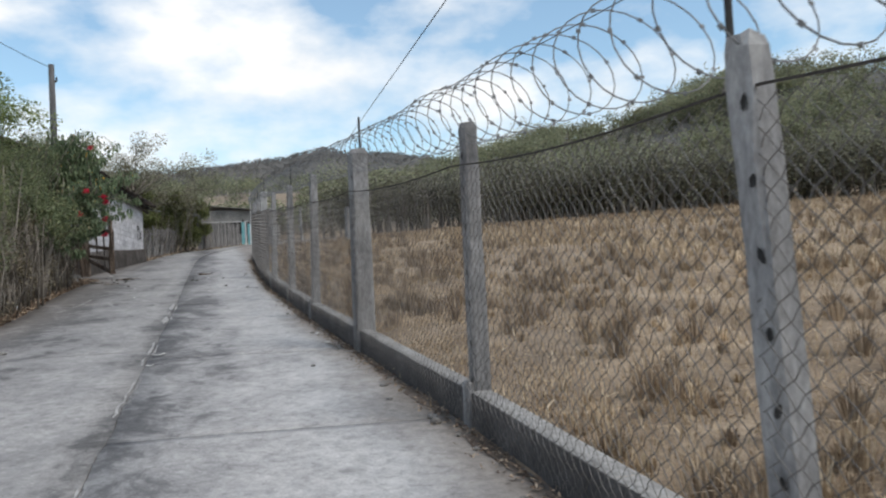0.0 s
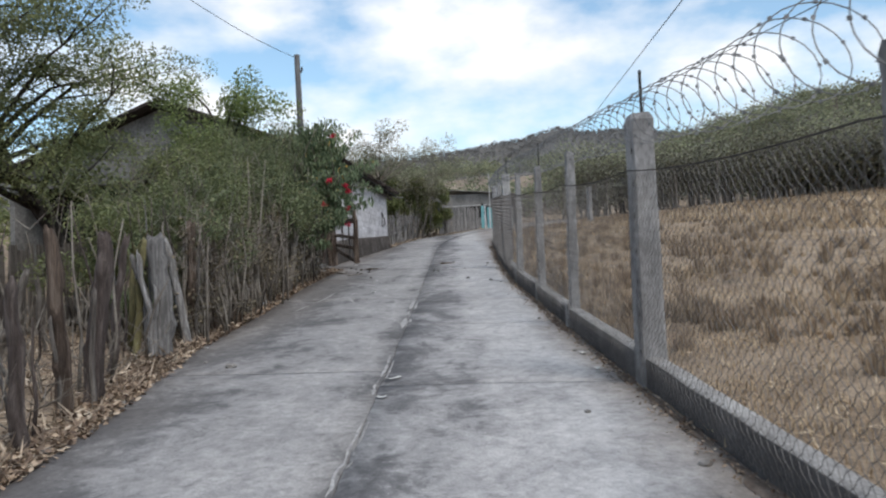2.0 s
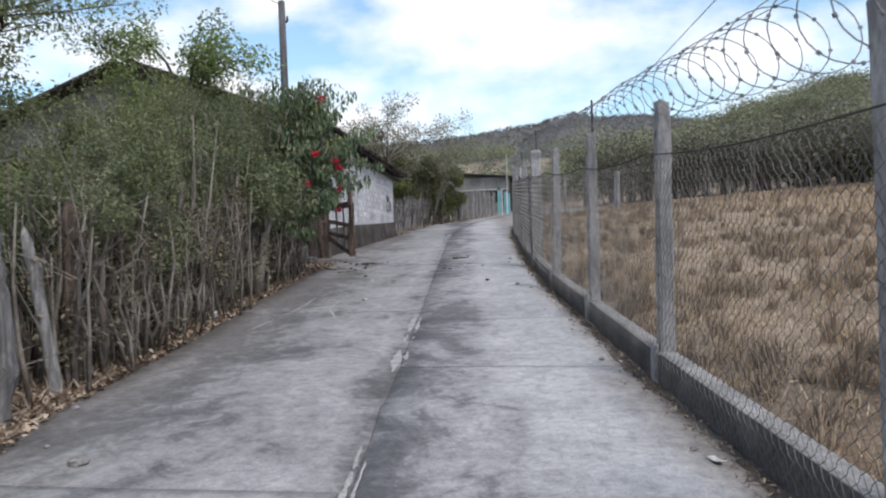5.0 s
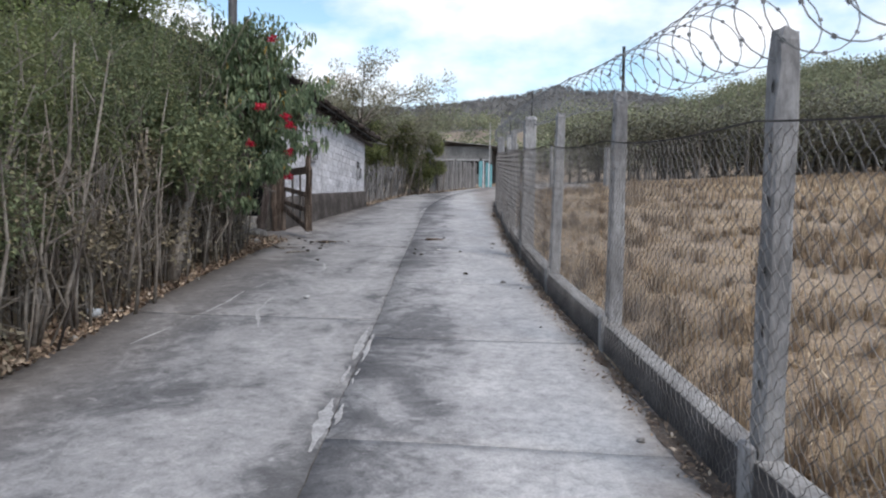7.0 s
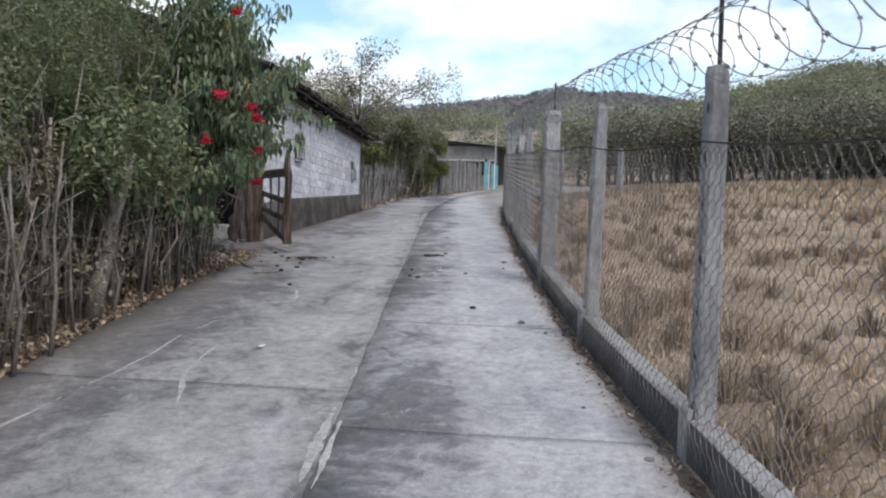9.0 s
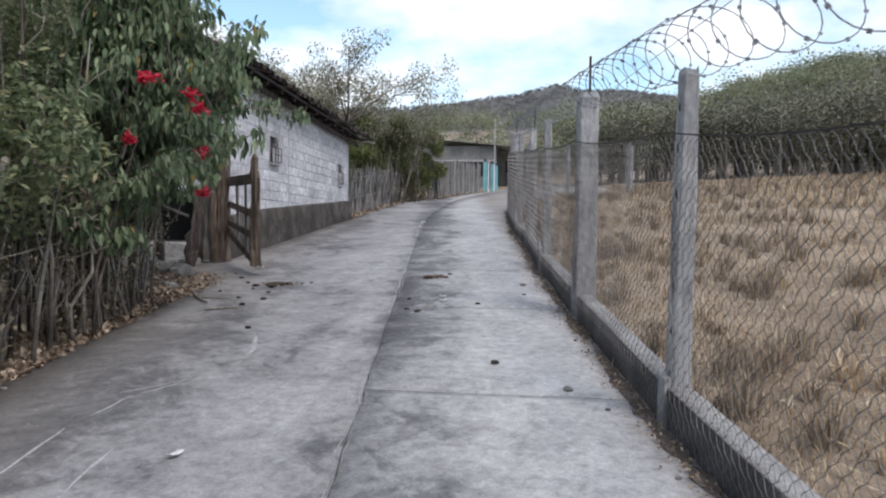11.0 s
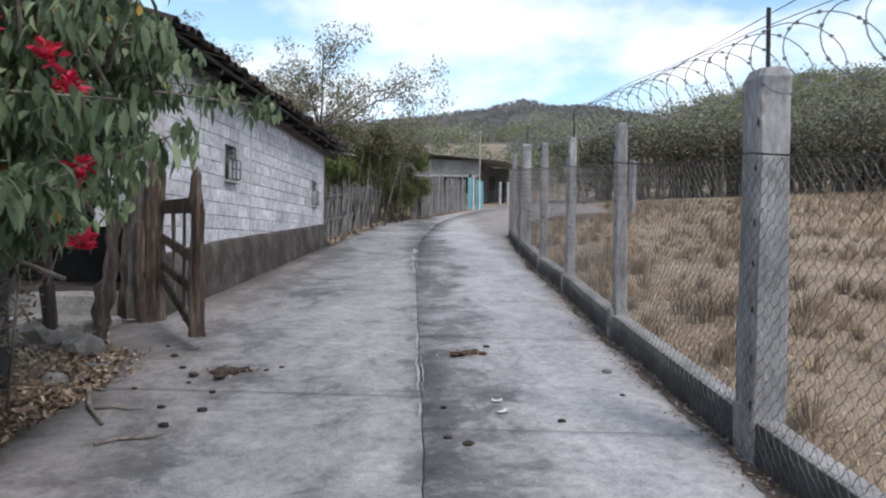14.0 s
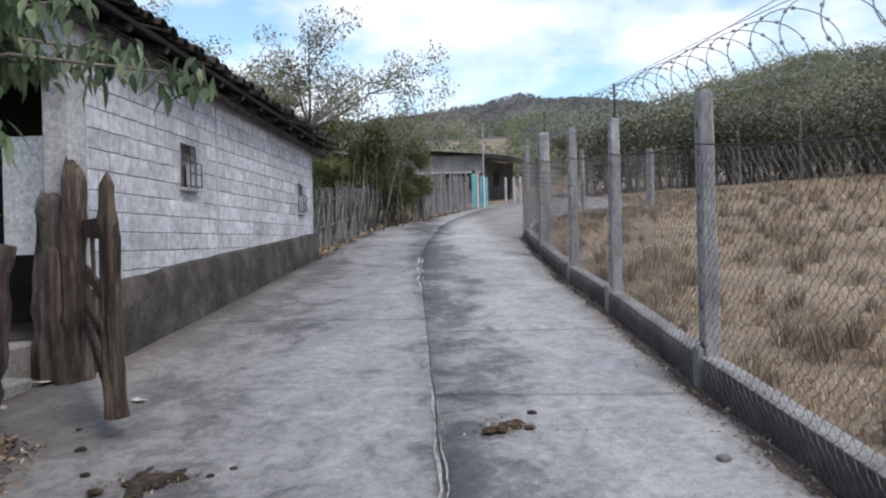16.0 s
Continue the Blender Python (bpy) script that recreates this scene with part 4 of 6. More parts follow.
def tile_mesh(seed):
    """One row of overlapping barrel tiles from the eave up the slope."""
    r = np.random.default_rng(seed)
    h = Heap()
    n = 9
    for s in range(13):
        x0, x1 = -0.46 * s, -0.46 * (s + 1) - 0.06
        j = r.normal(0, 0.012, 3)
        vs = []
        for xx, rad, lift in ((x0, 0.105, 0.03), (x1, 0.088, 0.005)):
            for k in range(n):
                w = math.pi * k / (n - 1)
                vs.append((xx + j[0], math.cos(w) * rad + j[1], math.sin(w) * rad * 0.85 - SLOPE * xx + lift + j[2] * 0.5))
            for k in range(n):
                w = math.pi * k / (n - 1)
                vs.append((xx + j[0], math.cos(w) * (rad - 0.016) + j[1], math.sin(w) * (rad - 0.016) * 0.85 - SLOPE * xx + lift + j[2] * 0.5))
        fs = [(k, k + 1, 2 * n + k + 1, 2 * n + k) for k in range(n - 1)]
        fs += [(n + k + 1, n + k, 3 * n + k, 3 * n + k + 1) for k in range(n - 1)]
        fs += [(k + 1, k, n + k, n + k + 1) for k in range(n - 1)]
        h.add(vs, fs)
    return h.mesh("tile_row", M_TILE, True)


tile_rows = [tile_mesh(s) for s in (1, 2, 3, 4)]
for i, y in enumerate(np.arange(25.35, 35.0, 0.2)):
    at = in_house((ex + rng.normal(0, 0.035), y + rng.normal(0, 0.01), eave_z(y) + 0.0 + rng.normal(0, 0.012)))
    put("roof_tile", tile_rows[i % 4], roof, at=Matrix.Translation(at) @ pose(0, 0, 0, 0, rng.normal(0, 0.8), rng.normal(0, 1.2)))
c = [(-9.95, 25.3, eave_z(25) + 6.05 * SLOPE), (-9.95, 35.0, eave_z(35) + 6.05 * SLOPE), (-15.6, 35.0, eave_z(35) + 0.15), (-15.6, 25.3, eave_z(25) + 0.15)]
c = [in_house(p) for p in c]
put("back_slope", Heap().add(c + [p - Vector((0, 0, 0.1)) for p in c], [(0, 1, 2, 3), (7, 6, 5, 4), (0, 4, 5, 1), (1, 5, 6, 2), (2, 6, 7, 3), (3, 7, 4, 0)]).mesh("back_slope", M_TILE), roof)
for y in np.arange(25.4, 34.9, 0.8):
    put("rafter", Heap().stem([in_house((ex - 0.08, y, eave_z(y) - 0.1)), in_house((-9.9, y, eave_z(y) - 0.1 + 5.95 * SLOPE))], [0.05, 0.05], 7).mesh("rafter", M_BARK), roof)
gv = [in_house(p) for p in ((HX - 0.2, HY0 + 0.1, 5.55), (-9.95, HY0 + 0.1, 7.68), (-15.2, HY0 + 0.1, 5.75), (-15.2, HY0 + 0.1, 5.3), (HX - 0.2, HY0 + 0.1, 5.3))]
put("gable", Heap().add(gv + [p + Vector((0, 0.12, 0)) for p in gv], [(0, 1, 2, 3, 4), (9, 8, 7, 6, 5)]).mesh("gable", M_BLOCKG), house, "grey boarded gable")
put("eave_pole", Heap().stem([in_house((HX + 0.1, y, eave_z(y) - 0.16)) for y in (25.3, 28, 31, 35.05)], [0.06] * 4, 8).mesh("eave_pole", M_BARK), roof)
part("gutter_end", box_bm((0.5, 0.5, 0.03), in_house((-3.9, 35.1, 5.36)), 0.005, pose(0, 0, 0, 4, 8, 0).to_3x3().to_4x4()), M_ZINC, roof, "scrap of pale zinc sheet at the eave")

# ---- wooden gate, swung open towards the road ----
def rough_post(name, height, radius, seed, parent=None, mat=None, at=None, label="", lean=(0, 0), sides=11, split=True, crook=0.45):
    """A weathered post: crooked, fluted, knotty, and broken at the top."""
    r = np.random.default_rng(seed)
    sides, n = max(sides, 10), 18
    vs, fs = [], []
    prof = 1 + 0.16 * np.cos(3 * np.arange(sides) * 2 * math.pi / sides + r.uniform(0, 6)) + r.normal(0, 0.09, sides)
    jag = np.abs(r.normal(0, 0.055 * height, sides))
    jag = (jag + np.roll(jag, 1)) / 2
    knots = [(r.uniform(0.15, 0.95) * height, r.uniform(0, 6.28), r.uniform(0.2, 0.5)) for _ in range(4)]
    for i, z in enumerate(np.linspace(-0.2, height, n + 1)):
        u = i / n
        k = 1.12 - 0.3 * u + 0.12 * noise.noise(Vector((seed, z * 4.5, 0))) + 0.22 * max(0, 0.14 - u) / 0.14
        cx = crook * radius * 1.2 * noise.noise(Vector((seed * 1.7, z * 1.9, 3)))
        cy = crook * radius * 1.2 * noise.noise(Vector((seed * 2.3, z * 1.9, 8)))
        for s in range(sides):
            w = 2 * math.pi * s / sides
            rad = radius * k * (prof[s] + 0.22 * noise.noise(Vector((seed + 2 * math.cos(w), 2 * math.sin(w), z * 6))))
            for kz, kw, ks in knots:
                rad += radius * ks * math.exp(-((z - kz) / 0.06) ** 2) * max(0, math.cos(w - kw)) ** 3
            zz = z - (jag[s] if i == n else jag[s] * 0.45 if i == n - 1 else 0)
            if i == n:
                rad *= 0.7
            vs.append((rad * math.cos(w) + lean[0] * z + cx, rad * math.sin(w) + lean[1] * z + cy, zz))
    for i in range(n):
        for s in range(sides):
            s2 = (s + 1) % sides
            fs.append((i * sides + s, i * sides + s2, (i + 1) * sides + s2, (i + 1) * sides + s))
    vs.append((lean[0] * height + cx, lean[1] * height + cy, height - 0.06 * height))
    fs += [(n * sides + s, n * sides + (s + 1) % sides, len(vs) - 1) for s in range(sides)]
    return put(name, mesh_of(name, vs, fs, mat or M_WOOD, True), parent, label, at=at)


GH, GF = Vector((-4.1, 25.62, 0)), Vector((-3.1, 24.14, 0))
gate = thing("wooden_gate", GH.x, GH.y, road_z(25), "old weathered wooden farm gate standing open", "gate", "", 0)
g_len = (GF - GH).length
g_dir = (GF - GH).normalized()
g_yaw = math.degrees(math.atan2(g_dir.y, g_dir.x))


def gate_board(a, b, w, d, name="rail", mat=None):
    """A board of the gate from a to b, given as along the gate and above its base."""
    p = Vector((a[0], 0, a[1]))
    q = Vector((b[0], 0, b[1]))
    ln = (q - p).length
    ang = math.degrees(math.atan2(q.z - p.z, q.x - p.x))
    bm = box_bm((ln, d, w), (0, 0, 0), 0.008, rough=0.006)
    bm.transform(pose(0, 0, 0, 0, 0, g_yaw) @ Matrix.Translation((p + q) / 2) @ pose(0, 0, 0, 0, -ang, 0))
    return part(name, bm, mat or M_WOOD, gate)


for (a, b, wd) in (((0.0, 1.36), (g_len, 1.32), 0.15), ((0.0, 1.0), (g_len, 0.80), 0.1), ((0.0, 0.7), (g_len, 0.48), 0.1), ((0.0, 0.56), (g_len, 0.1), 0.12)):
    gate_board(a, b, wd, 0.04)
for u, z0, z1 in ((0.72, 0.34, 1.42), (1.3, 0.16, 1.42)):
    gate_board((u, z0), (u - 0.12, z1), 0.09, 0.03, "slat", M_WOODG)
stile = rough_post("stile", 1.47, 0.066, 21, gate, M_WOOD, Matrix.Translation(Vector((g_dir.x * g_len, g_dir.y * g_len, road_z(24.12) - road_z(25) + 0.34))), "split upright end post of the gate")
rough_post("stile", 1.1, 0.045, 22, gate, M_WOOD, Matrix.Translation(Vector((g_dir.x * g_len + 0.06, g_dir.y * g_len - 0.05, road_z(24.12) - road_z(25) + 0.36))), "second half of the split end post", (0.01, 0.0), 7)
for i, (x, y, h, r, s, lean) in enumerate(((-4.2, 25.6, 1.95, 0.1, 31, 0.02), (-4.36, 25.66, 1.66, 0.14, 32, -0.02), (-4.56, 25.7, 1.55, 0.07, 33, 0.03), (-4.26, 25.48, 1.2, 0.06, 34, -0.05))):
    e = thing("gate_post", x, y, road_z(y), "thick weathered hewn timber gate post", "post", "gate posts")
    rough_post("shaft", h, r, s, e, M_WOOD if i != 1 else M_WOODG, None, "", (lean, rng.normal(0, 0.01)), 13)
e = thing("gate_post", -4.26, 24.5, road_z(24.5), "dark burnt knotted post beside the gate opening", "post", "gate posts")
knots = np.random.default_rng(8)
put("shaft", Heap().stem([(0.02 + 0.11 * k / 13 + knots.normal(0, 0.02), 0.04 * k / 13, -0.15 + 1.42 * k / 13) for k in range(14)], [0.085 * knots.uniform(0.65, 1.4) for k in range(14)], 10).mesh("shaft", M_TRUNK, True), e)

# steps at the porch
for x, y, sx, sy, h in ((-5.2, 25.55, 1.05, 0.6, 0.3), (-4.98, 24.95, 1.05, 0.85, 0.12)):
    st = thing("step", x, y, road_z(y), "worn grey concrete step before the porch", "step")
    part("tread", box_bm((sx, sy, h + 0.3), (0, 0, h / 2 - 0.15), 0.025, rough=0.01), M_CAP, st)

# ---- hedge of shrubs along the verge ----
def shrub(x, y, height, radius, seed, leaf, per, label, stems_n=13, low=0.3, length=0.07, width=0.036, group="hedge shrubs", bark=None):
    """Upright dry stems close together below, a leafy uneven mass above."""
    r = np.random.default_rng(seed)
    z = ground_z(x, y)
    t = thing("shrub", x, y, z, label, "shrub", group)
    for _ in range(stems_n):
        a = r.uniform(0, 2 * math.pi)
        bx, by = r.normal(0, radius[0] * 0.5), r.normal(0, radius[1] * 0.5)
        ht = height * r.uniform(0.55, 0.95)
        k = [(bx, by, -0.05)]
        sway = r.uniform(0.1, 0.75)
        for s in (0.3, 0.6, 1.0):
            k.append((bx + math.cos(a) * sway * s * radius[0] + r.normal(0, 0.06), by + math.sin(a) * sway * s * radius[1] + r.normal(0, 0.06), ht * s))
        rad = r.uniform(0.008, 0.026)
        put("stem", Heap().stem(k, [rad, rad * 0.85, rad * 0.65, rad * 0.3], 5).mesh("stem", bark or (M_TWIG if r.random() < 0.6 else M_BARK), True), t)
    tw = Heap()
    for _ in range(46):
        c = Vector((r.normal(0, radius[0] * 0.55), r.normal(0, radius[1] * 0.55), r.uniform(0.1, 0.9) * height))
        d = Vector((r.normal(0, 0.3), r.normal(0, 0.3), r.normal(0.25, 0.25)))
        tw.stem([c, c + d * 0.5 + Vector(r.normal(0, 0.04, 3)), c + d], [0.006, 0.004, 0.002], 3)
    tagged(put("twig_mass", tw.mesh("twig_mass", M_TWIG), t), kind="stuff")
    pts = []
    for _ in range(9):
        c = np.array([r.normal(0, radius[0] * 0.5), r.normal(0, radius[1] * 0.5), r.uniform(low, 0.92) * height])
        pts.append(blob_points(per // 9, c, (radius[0] * r.uniform(0.35, 0.65), radius[1] * r.uniform(0.35, 0.65), height * r.uniform(0.10, 0.19)), 0.1))
    put("foliage", leaf_mesh("foliage", np.concatenate(pts), length, width, leaf, 0.3), t)
    return t


def sprays(t, height, radius, count, seed, leaf):
    """Long arching shoots with paired leaflets that stand out of a shrub's crown."""
    r = np.random.default_rng(seed)
    pts, twigs = [], Heap()
    for _ in range(count):
        a, rise = r.uniform(0, 2 * math.pi), r.uniform(0.35, 0.95)
        s = Vector((r.normal(0, radius * 0.5), r.normal(0, radius * 0.5), height * r.uniform(0.6, 0.85)))
        k = [s, s + Vector((math.cos(a) * 0.15, math.sin(a) * 0.15, rise * 0.6)), s + Vector((math.cos(a) * 0.45, math.sin(a) * 0.45, rise))]
        twigs.stem(k, [0.008, 0.005, 0.002], 4)
        for u in np.linspace(0.2, 1.0, 12):
            p = k[0].lerp(k[1], u * 2) if u < 0.5 else k[1].lerp(k[2], u * 2 - 1)
            pts.append(blob_points(9, p, (0.09, 0.09, 0.05), 0.2))
    tagged(put("spray_wood", twigs.mesh("spray_wood", M_TWIG), t), kind="stuff")
    tagged(put("spray", leaf_mesh("spray", np.concatenate(pts), 0.055, 0.024, leaf, 0.2), t), kind="stuff")


HEDGE = [(12.9, 2.1, 0), (13.8, 2.4, 1), (14.7, 2.7, 0), (15.5, 2.9, 1), (16.3, 3.1, 0), (17.2, 3.2, 1), (18.0, 3.4, 0), (18.9, 3.5, 2), (19.7, 3.6, 2), (20.5, 3.3, 2)]
for i, (y, h, kind_n) in enumerate(HEDGE):
    leaf = (L_HEDGE, L_FINE, L_HEDGE)[kind_n]
    sprays(shrub(left_x(y) - 0.75 + rng.normal(0, 0.1), y, h, (0.7, 0.75), 100 + i, leaf, 8200, "dense green hedge shrub with dry grey stems", 13, 0.24, 0.058, 0.026), h, 0.6, 7, 700 + i, leaf)
for i, (y, h) in enumerate(((13.4, 2.2), (14.8, 2.6), (16.2, 3.0), (17.5, 3.3), (18.8, 3.5), (20.2, 3.8), (21.5, 3.6), (22.6, 3.2))):
    leaf = (L_FINE, L_HEDGE)[i % 2]
    sprays(shrub(left_x(y) - 2.0 + rng.normal(0, 0.15), y, h, (0.95, 0.95), 140 + i, leaf, 6500, "tall green shrub behind the hedge", 9, 0.35, 0.07, 0.034, "back shrubs"), h, 0.8, 8, 740 + i, leaf)
# dry, nearly leafless shrubs at the road's edge
for i, y in enumerate((12.6, 13.4, 14.2, 15.0, 15.9, 16.8, 17.6, 18.4, 19.3, 20.2, 21.0, 21.8)):
    shrub(left_x(y) - 0.28 + rng.normal(0, 0.06), y, 1.7 + rng.uniform(-0.2, 0.3), (0.26, 0.42), 170 + i, L_DRY, 520, "dry grey-brown shrub with bare sticks", 13, 0.12, 0.07, 0.04, "dry shrubs", M_TWIG)

# thick pale crooked stems along the hedge's foot
for i, (y, ht, off, lean) in enumerate(((13.2, 1.6, 0.3, 0.2), (14.3, 1.9, 0.42, -0.25), (15.3, 1.5, 0.3, 0.1), (15.9, 2.2, 0.55, 0.35), (16.9, 1.7, 0.3, -0.15), (17.8, 2.1, 0.4, 0.2), (19.4, 1.8, 0.35, -0.2), (20.3, 1.7, 0.45, 0.15))):
    x = left_x(y) - off
    e = thing("sapling", x, y, ground_z(x, y), "crooked pale-barked sapling standing in the hedge", "sapling", "hedge saplings")
    r = np.random.default_rng(900 + i)
    k = [(lean * u * ht * 0.4 + r.normal(0, 0.04) * (u > 0), r.normal(0, 0.05) * (u > 0), -0.1 + u * ht) for u in (0, 0.25, 0.5, 0.75, 1.0)]
    put("trunk", Heap().stem(k, [0.04, 0.034, 0.03, 0.024, 0.014], 8).mesh("trunk", M_BARKL, True), e)
    put("branch", Heap().stem([k[2], (k[2][0] + 0.2, k[2][1] - 0.1, k[2][2] + 0.25), (k[2][0] + 0.45, k[2][1] - 0.1, k[2][2] + 0.4)], [0.02, 0.014, 0.006], 6).mesh("branch", M_BARKL, True), e)

# the pale thick trunk in the hedge
tree("hedge_tree", (-3.25, 18.5, ground_z(-3.25, 18.5)), (-3.0, 18.75, ground_z(-3.25, 18.5) + 1.75), (0.6, 0.7, 0.9), 5, 0.105, 11, M_BARKL, L_HEDGE, 160, (0.4, 0.4, 0.35), 0.09, 0.045, "lopped tree with a thick pale trunk in the hedge")

# ---- red-flowered tree with broad hanging leaves ----
TRUNKS = [(-4.45, 23.91, -4.42, 23.8, 1.75, 0.075), (-3.75, 21.2, -3.6, 21.3, 1.9, 0.05), (-3.6, 20.6, -3.5, 21.0, 1.9, 0.045)]


def flower_tree():
    bx, by = -3.55, 21.7
    z = ground_z(bx, by)
    t = thing("flowering_tree", bx, by, z, "broad-leaved tree with red flower heads beside the gate", "tree")
    r = np.random.default_rng(77)
    pts, heads = [], []
    for x0, y0, x1, y1, h, rad in TRUNKS:
        x0, x1, y0, y1 = x0 - bx, x1 - bx, y0 - by, y1 - by
        put("trunk", Heap().stem([(x0, y0, -0.15), (x0 * 0.7 + x1 * 0.3 + 0.03, y0, h * 0.3), (x0 * 0.4 + x1 * 0.6 - 0.02, (y0 + y1) / 2, h * 0.65), (x1, y1, h)], [rad * 1.15, rad * 0.9, rad, rad * 0.75], 10).mesh("trunk", M_TRUNK, True), t)
    ends = []
    for k in range(120):
        a, e = r.uniform(0, 2 * math.pi), r.uniform(0.0, 1.25)
        ln = r.uniform(0.7, 1.6)
        s = Vector((r.normal(0.05, 0.3), r.normal(-0.35, 0.45), r.uniform(0.9, 2.3)))
        d = Vector((math.cos(a) * math.cos(e), math.sin(a) * math.cos(e) * 1.15, math.sin(e)))
        end = s + d * ln
        if (end.y > -0.1 and end.z < 2.5) or (end.x > 0.9 and end.y > -0.4):
            continue
        ends.append((s, end))
    for k in range(60):
        s = Vector((r.normal(0.15, 0.25), r.normal(-0.45, 0.35), r.uniform(1.9, 2.6)))
        ends.append((s, Vector((r.normal(0.3, 0.38), r.normal(-0.45, 0.45), r.uniform(2.7, 4.0)))))
    for k in range(9):
        a = r.uniform(0, 2 * math.pi)
        s = Vector((r.normal(0.0, 0.3), r.uniform(-1.5, -0.6), r.uniform(0.6, 1.5)))
        ends.append((s, s + Vector((math.cos(a) * 0.35, math.sin(a) * 0.35, r.uniform(0.1, 0.6)))))
    shoots = []
    # long shoots that reach out over the gate
    base = Vector((bx, by, z))
    for tip in ((-2.2, 23.3, 4.36), (-2.58, 23.3, 4.5), (-2.85, 23.25, 4.78), (-3.0, 23.0, 4.55), (-2.95, 22.8, 4.7), (-2.75, 22.6, 4.6), (-2.9, 22.5, 4.9), (-2.6, 22.2, 4.7), (-3.0, 22.6, 3.72), (-2.88, 22.6, 3.98), (-3.11, 22.6, 3.5), (-3.2, 22.6, 3.95), (-2.95, 22.6, 4.2), (-3.45, 23.2, 3.6), (-3.35, 23.1, 4.0), (-3.3, 22.7, 4.3), (-3.5, 23.3, 4.3), (-3.25, 22.4, 3.3)):
        s = Vector((0.05 + r.normal(0, 0.1), 0.45 + r.normal(0, 0.15), 2.25 + r.normal(0, 0.1)))
        shoots.append((s, Vector(tip) - base))
    for s, end in ends + shoots:
        mid = s.lerp(end, 0.5) + Vector((0, 0, 0.12))
        put("branch", Heap().stem([s, mid, end], [0.017, 0.012, 0.006], 5).mesh("branch", M_BARKL, True), t)
        for u in (np.linspace(0.3, 1.0, 9) if (s, end) in ends else (0.55, 0.72, 0.9, 0.97, 1.0, 1.0)):
            p = s.lerp(mid, u * 2) if u < 0.5 else mid.lerp(end, u * 2 - 1)
            pts.append(blob_points(11, p, (0.15, 0.15, 0.11), 0.2))
    put("foliage", broad_leaf_mesh("foliage", np.concatenate(pts), 0.145, 0.045, L_POIN, 0.9), t)
    for p in ((-3.0, 21.13, 5.39), (-2.6, 20.9, 3.94), (-2.62, 20.75, 4.06), (-3.0, 20.6, 4.2), (-3.1, 20.5, 3.6), (-2.7, 21.2, 3.55), (-2.75, 21.3, 3.15), (-3.05, 20.9, 4.25)):
        c = Vector(p) - base + Vector((0.2, -0.15, 0.05))
        h = leaf_mesh("flower_head", blob_points(50, c, (0.058, 0.058, 0.048), 0.1), 0.075, 0.04, L_RED, -0.2, 0.2)
        put("flower_head", h, t, "round red flower head")
    return t


flower_tree()
stump = thing("stump", -4.85, 23.39, ground_z(-4.85, 23.39), "short grey cut stump beside the flowering tree", "stump")
rough_post("shaft", 0.7, 0.09, 812, stump, M_WOODG, None, "", (0.0, 0.0), 11)

# ---- trees behind the hedge ----
z = ground_z(-6.1, 16.7)
tree("feathery_tree", (-5.95, 16.4, z), (-8.3, 15.2, z + 3.9), (2.2, 2.3, 2.3), 17, 0.2, 5, M_BARK, L_FINE, 170, (0.55, 0.55, 0.24), 0.10, 0.04, "dark-stemmed feathery-leaved tree behind the verge", forks=5, rise=0.3)
tree("feathery_tree", (-5.45, 16.7, z), (-6.0, 16.6, z + 2.5), (1.1, 1.2, 1.2), 7, 0.19, 6, M_BARK, L_FINE, 90, (0.45, 0.45, 0.25), 0.09, 0.04, "thick dark trunk with feathery green leaves", forks=3)
z = ground_z(-9.2, 15.0)
tree("feathery_tree", (-9.2, 15.0, z), (-9.4, 14.6, z + 3.8), (2.5, 2.5, 2.0), 11, 0.15, 8, M_BARK, L_FINE, 100, (0.5, 0.5, 0.25), 0.10, 0.04, "thin-crowned feathery tree in the yard", forks=4, rise=0.3)
z = ground_z(-5.6, 20.5)
tree("yard_tree", (-5.5, 20.6, z), (-5.5, 20.5, z + 3.7), (1.3, 1.3, 1.5), 13, 0.12, 9, M_BARK, L_LIME, 150, (0.42, 0.42, 0.32), 0.1, 0.05, "leafy light-green tree in the yard", forks=3)
z = ground_z(-4.2, 22.3)
tree("yard_tree", (-4.6, 22.4, z), (-4.0, 22.3, z + 3.2), (1.0, 1.0, 1.3), 11, 0.08, 10, M_BARK, L_PALE, 26, (0.3, 0.3, 0.25), 0.07, 0.03, "sparse pale-leaved tree behind the hedge", forks=5)
# a young plant with a yellow-green stem
pz = ground_z(-3.0, 11.7)
palm = thing("young_palm", -3.0, 11.75, pz, "young palm with a yellow-green stem and dry fronds", "plant")
put("stem", Heap().stem([(0, 0, -0.1), (0.03, 0, 0.6), (0.02, 0.03, 1.25)], [0.06, 0.042, 0.03], 8).mesh("stem", M_PALM, True), palm)
for k in range(5):
    a = k * 1.35
    tip = Vector((math.cos(a) * 0.45, math.sin(a) * 0.45, 1.55 - 0.3 * (k % 3)))
    h = Heap().stem([(0.02, 0.03, 1.2), Vector((0.02, 0.03, 1.2)).lerp(tip, 0.6) + Vector((0, 0, 0.15)), tip], [0.012, 0.008, 0.003], 4)
    put("frond", h.mesh("frond", M_PALM), palm)

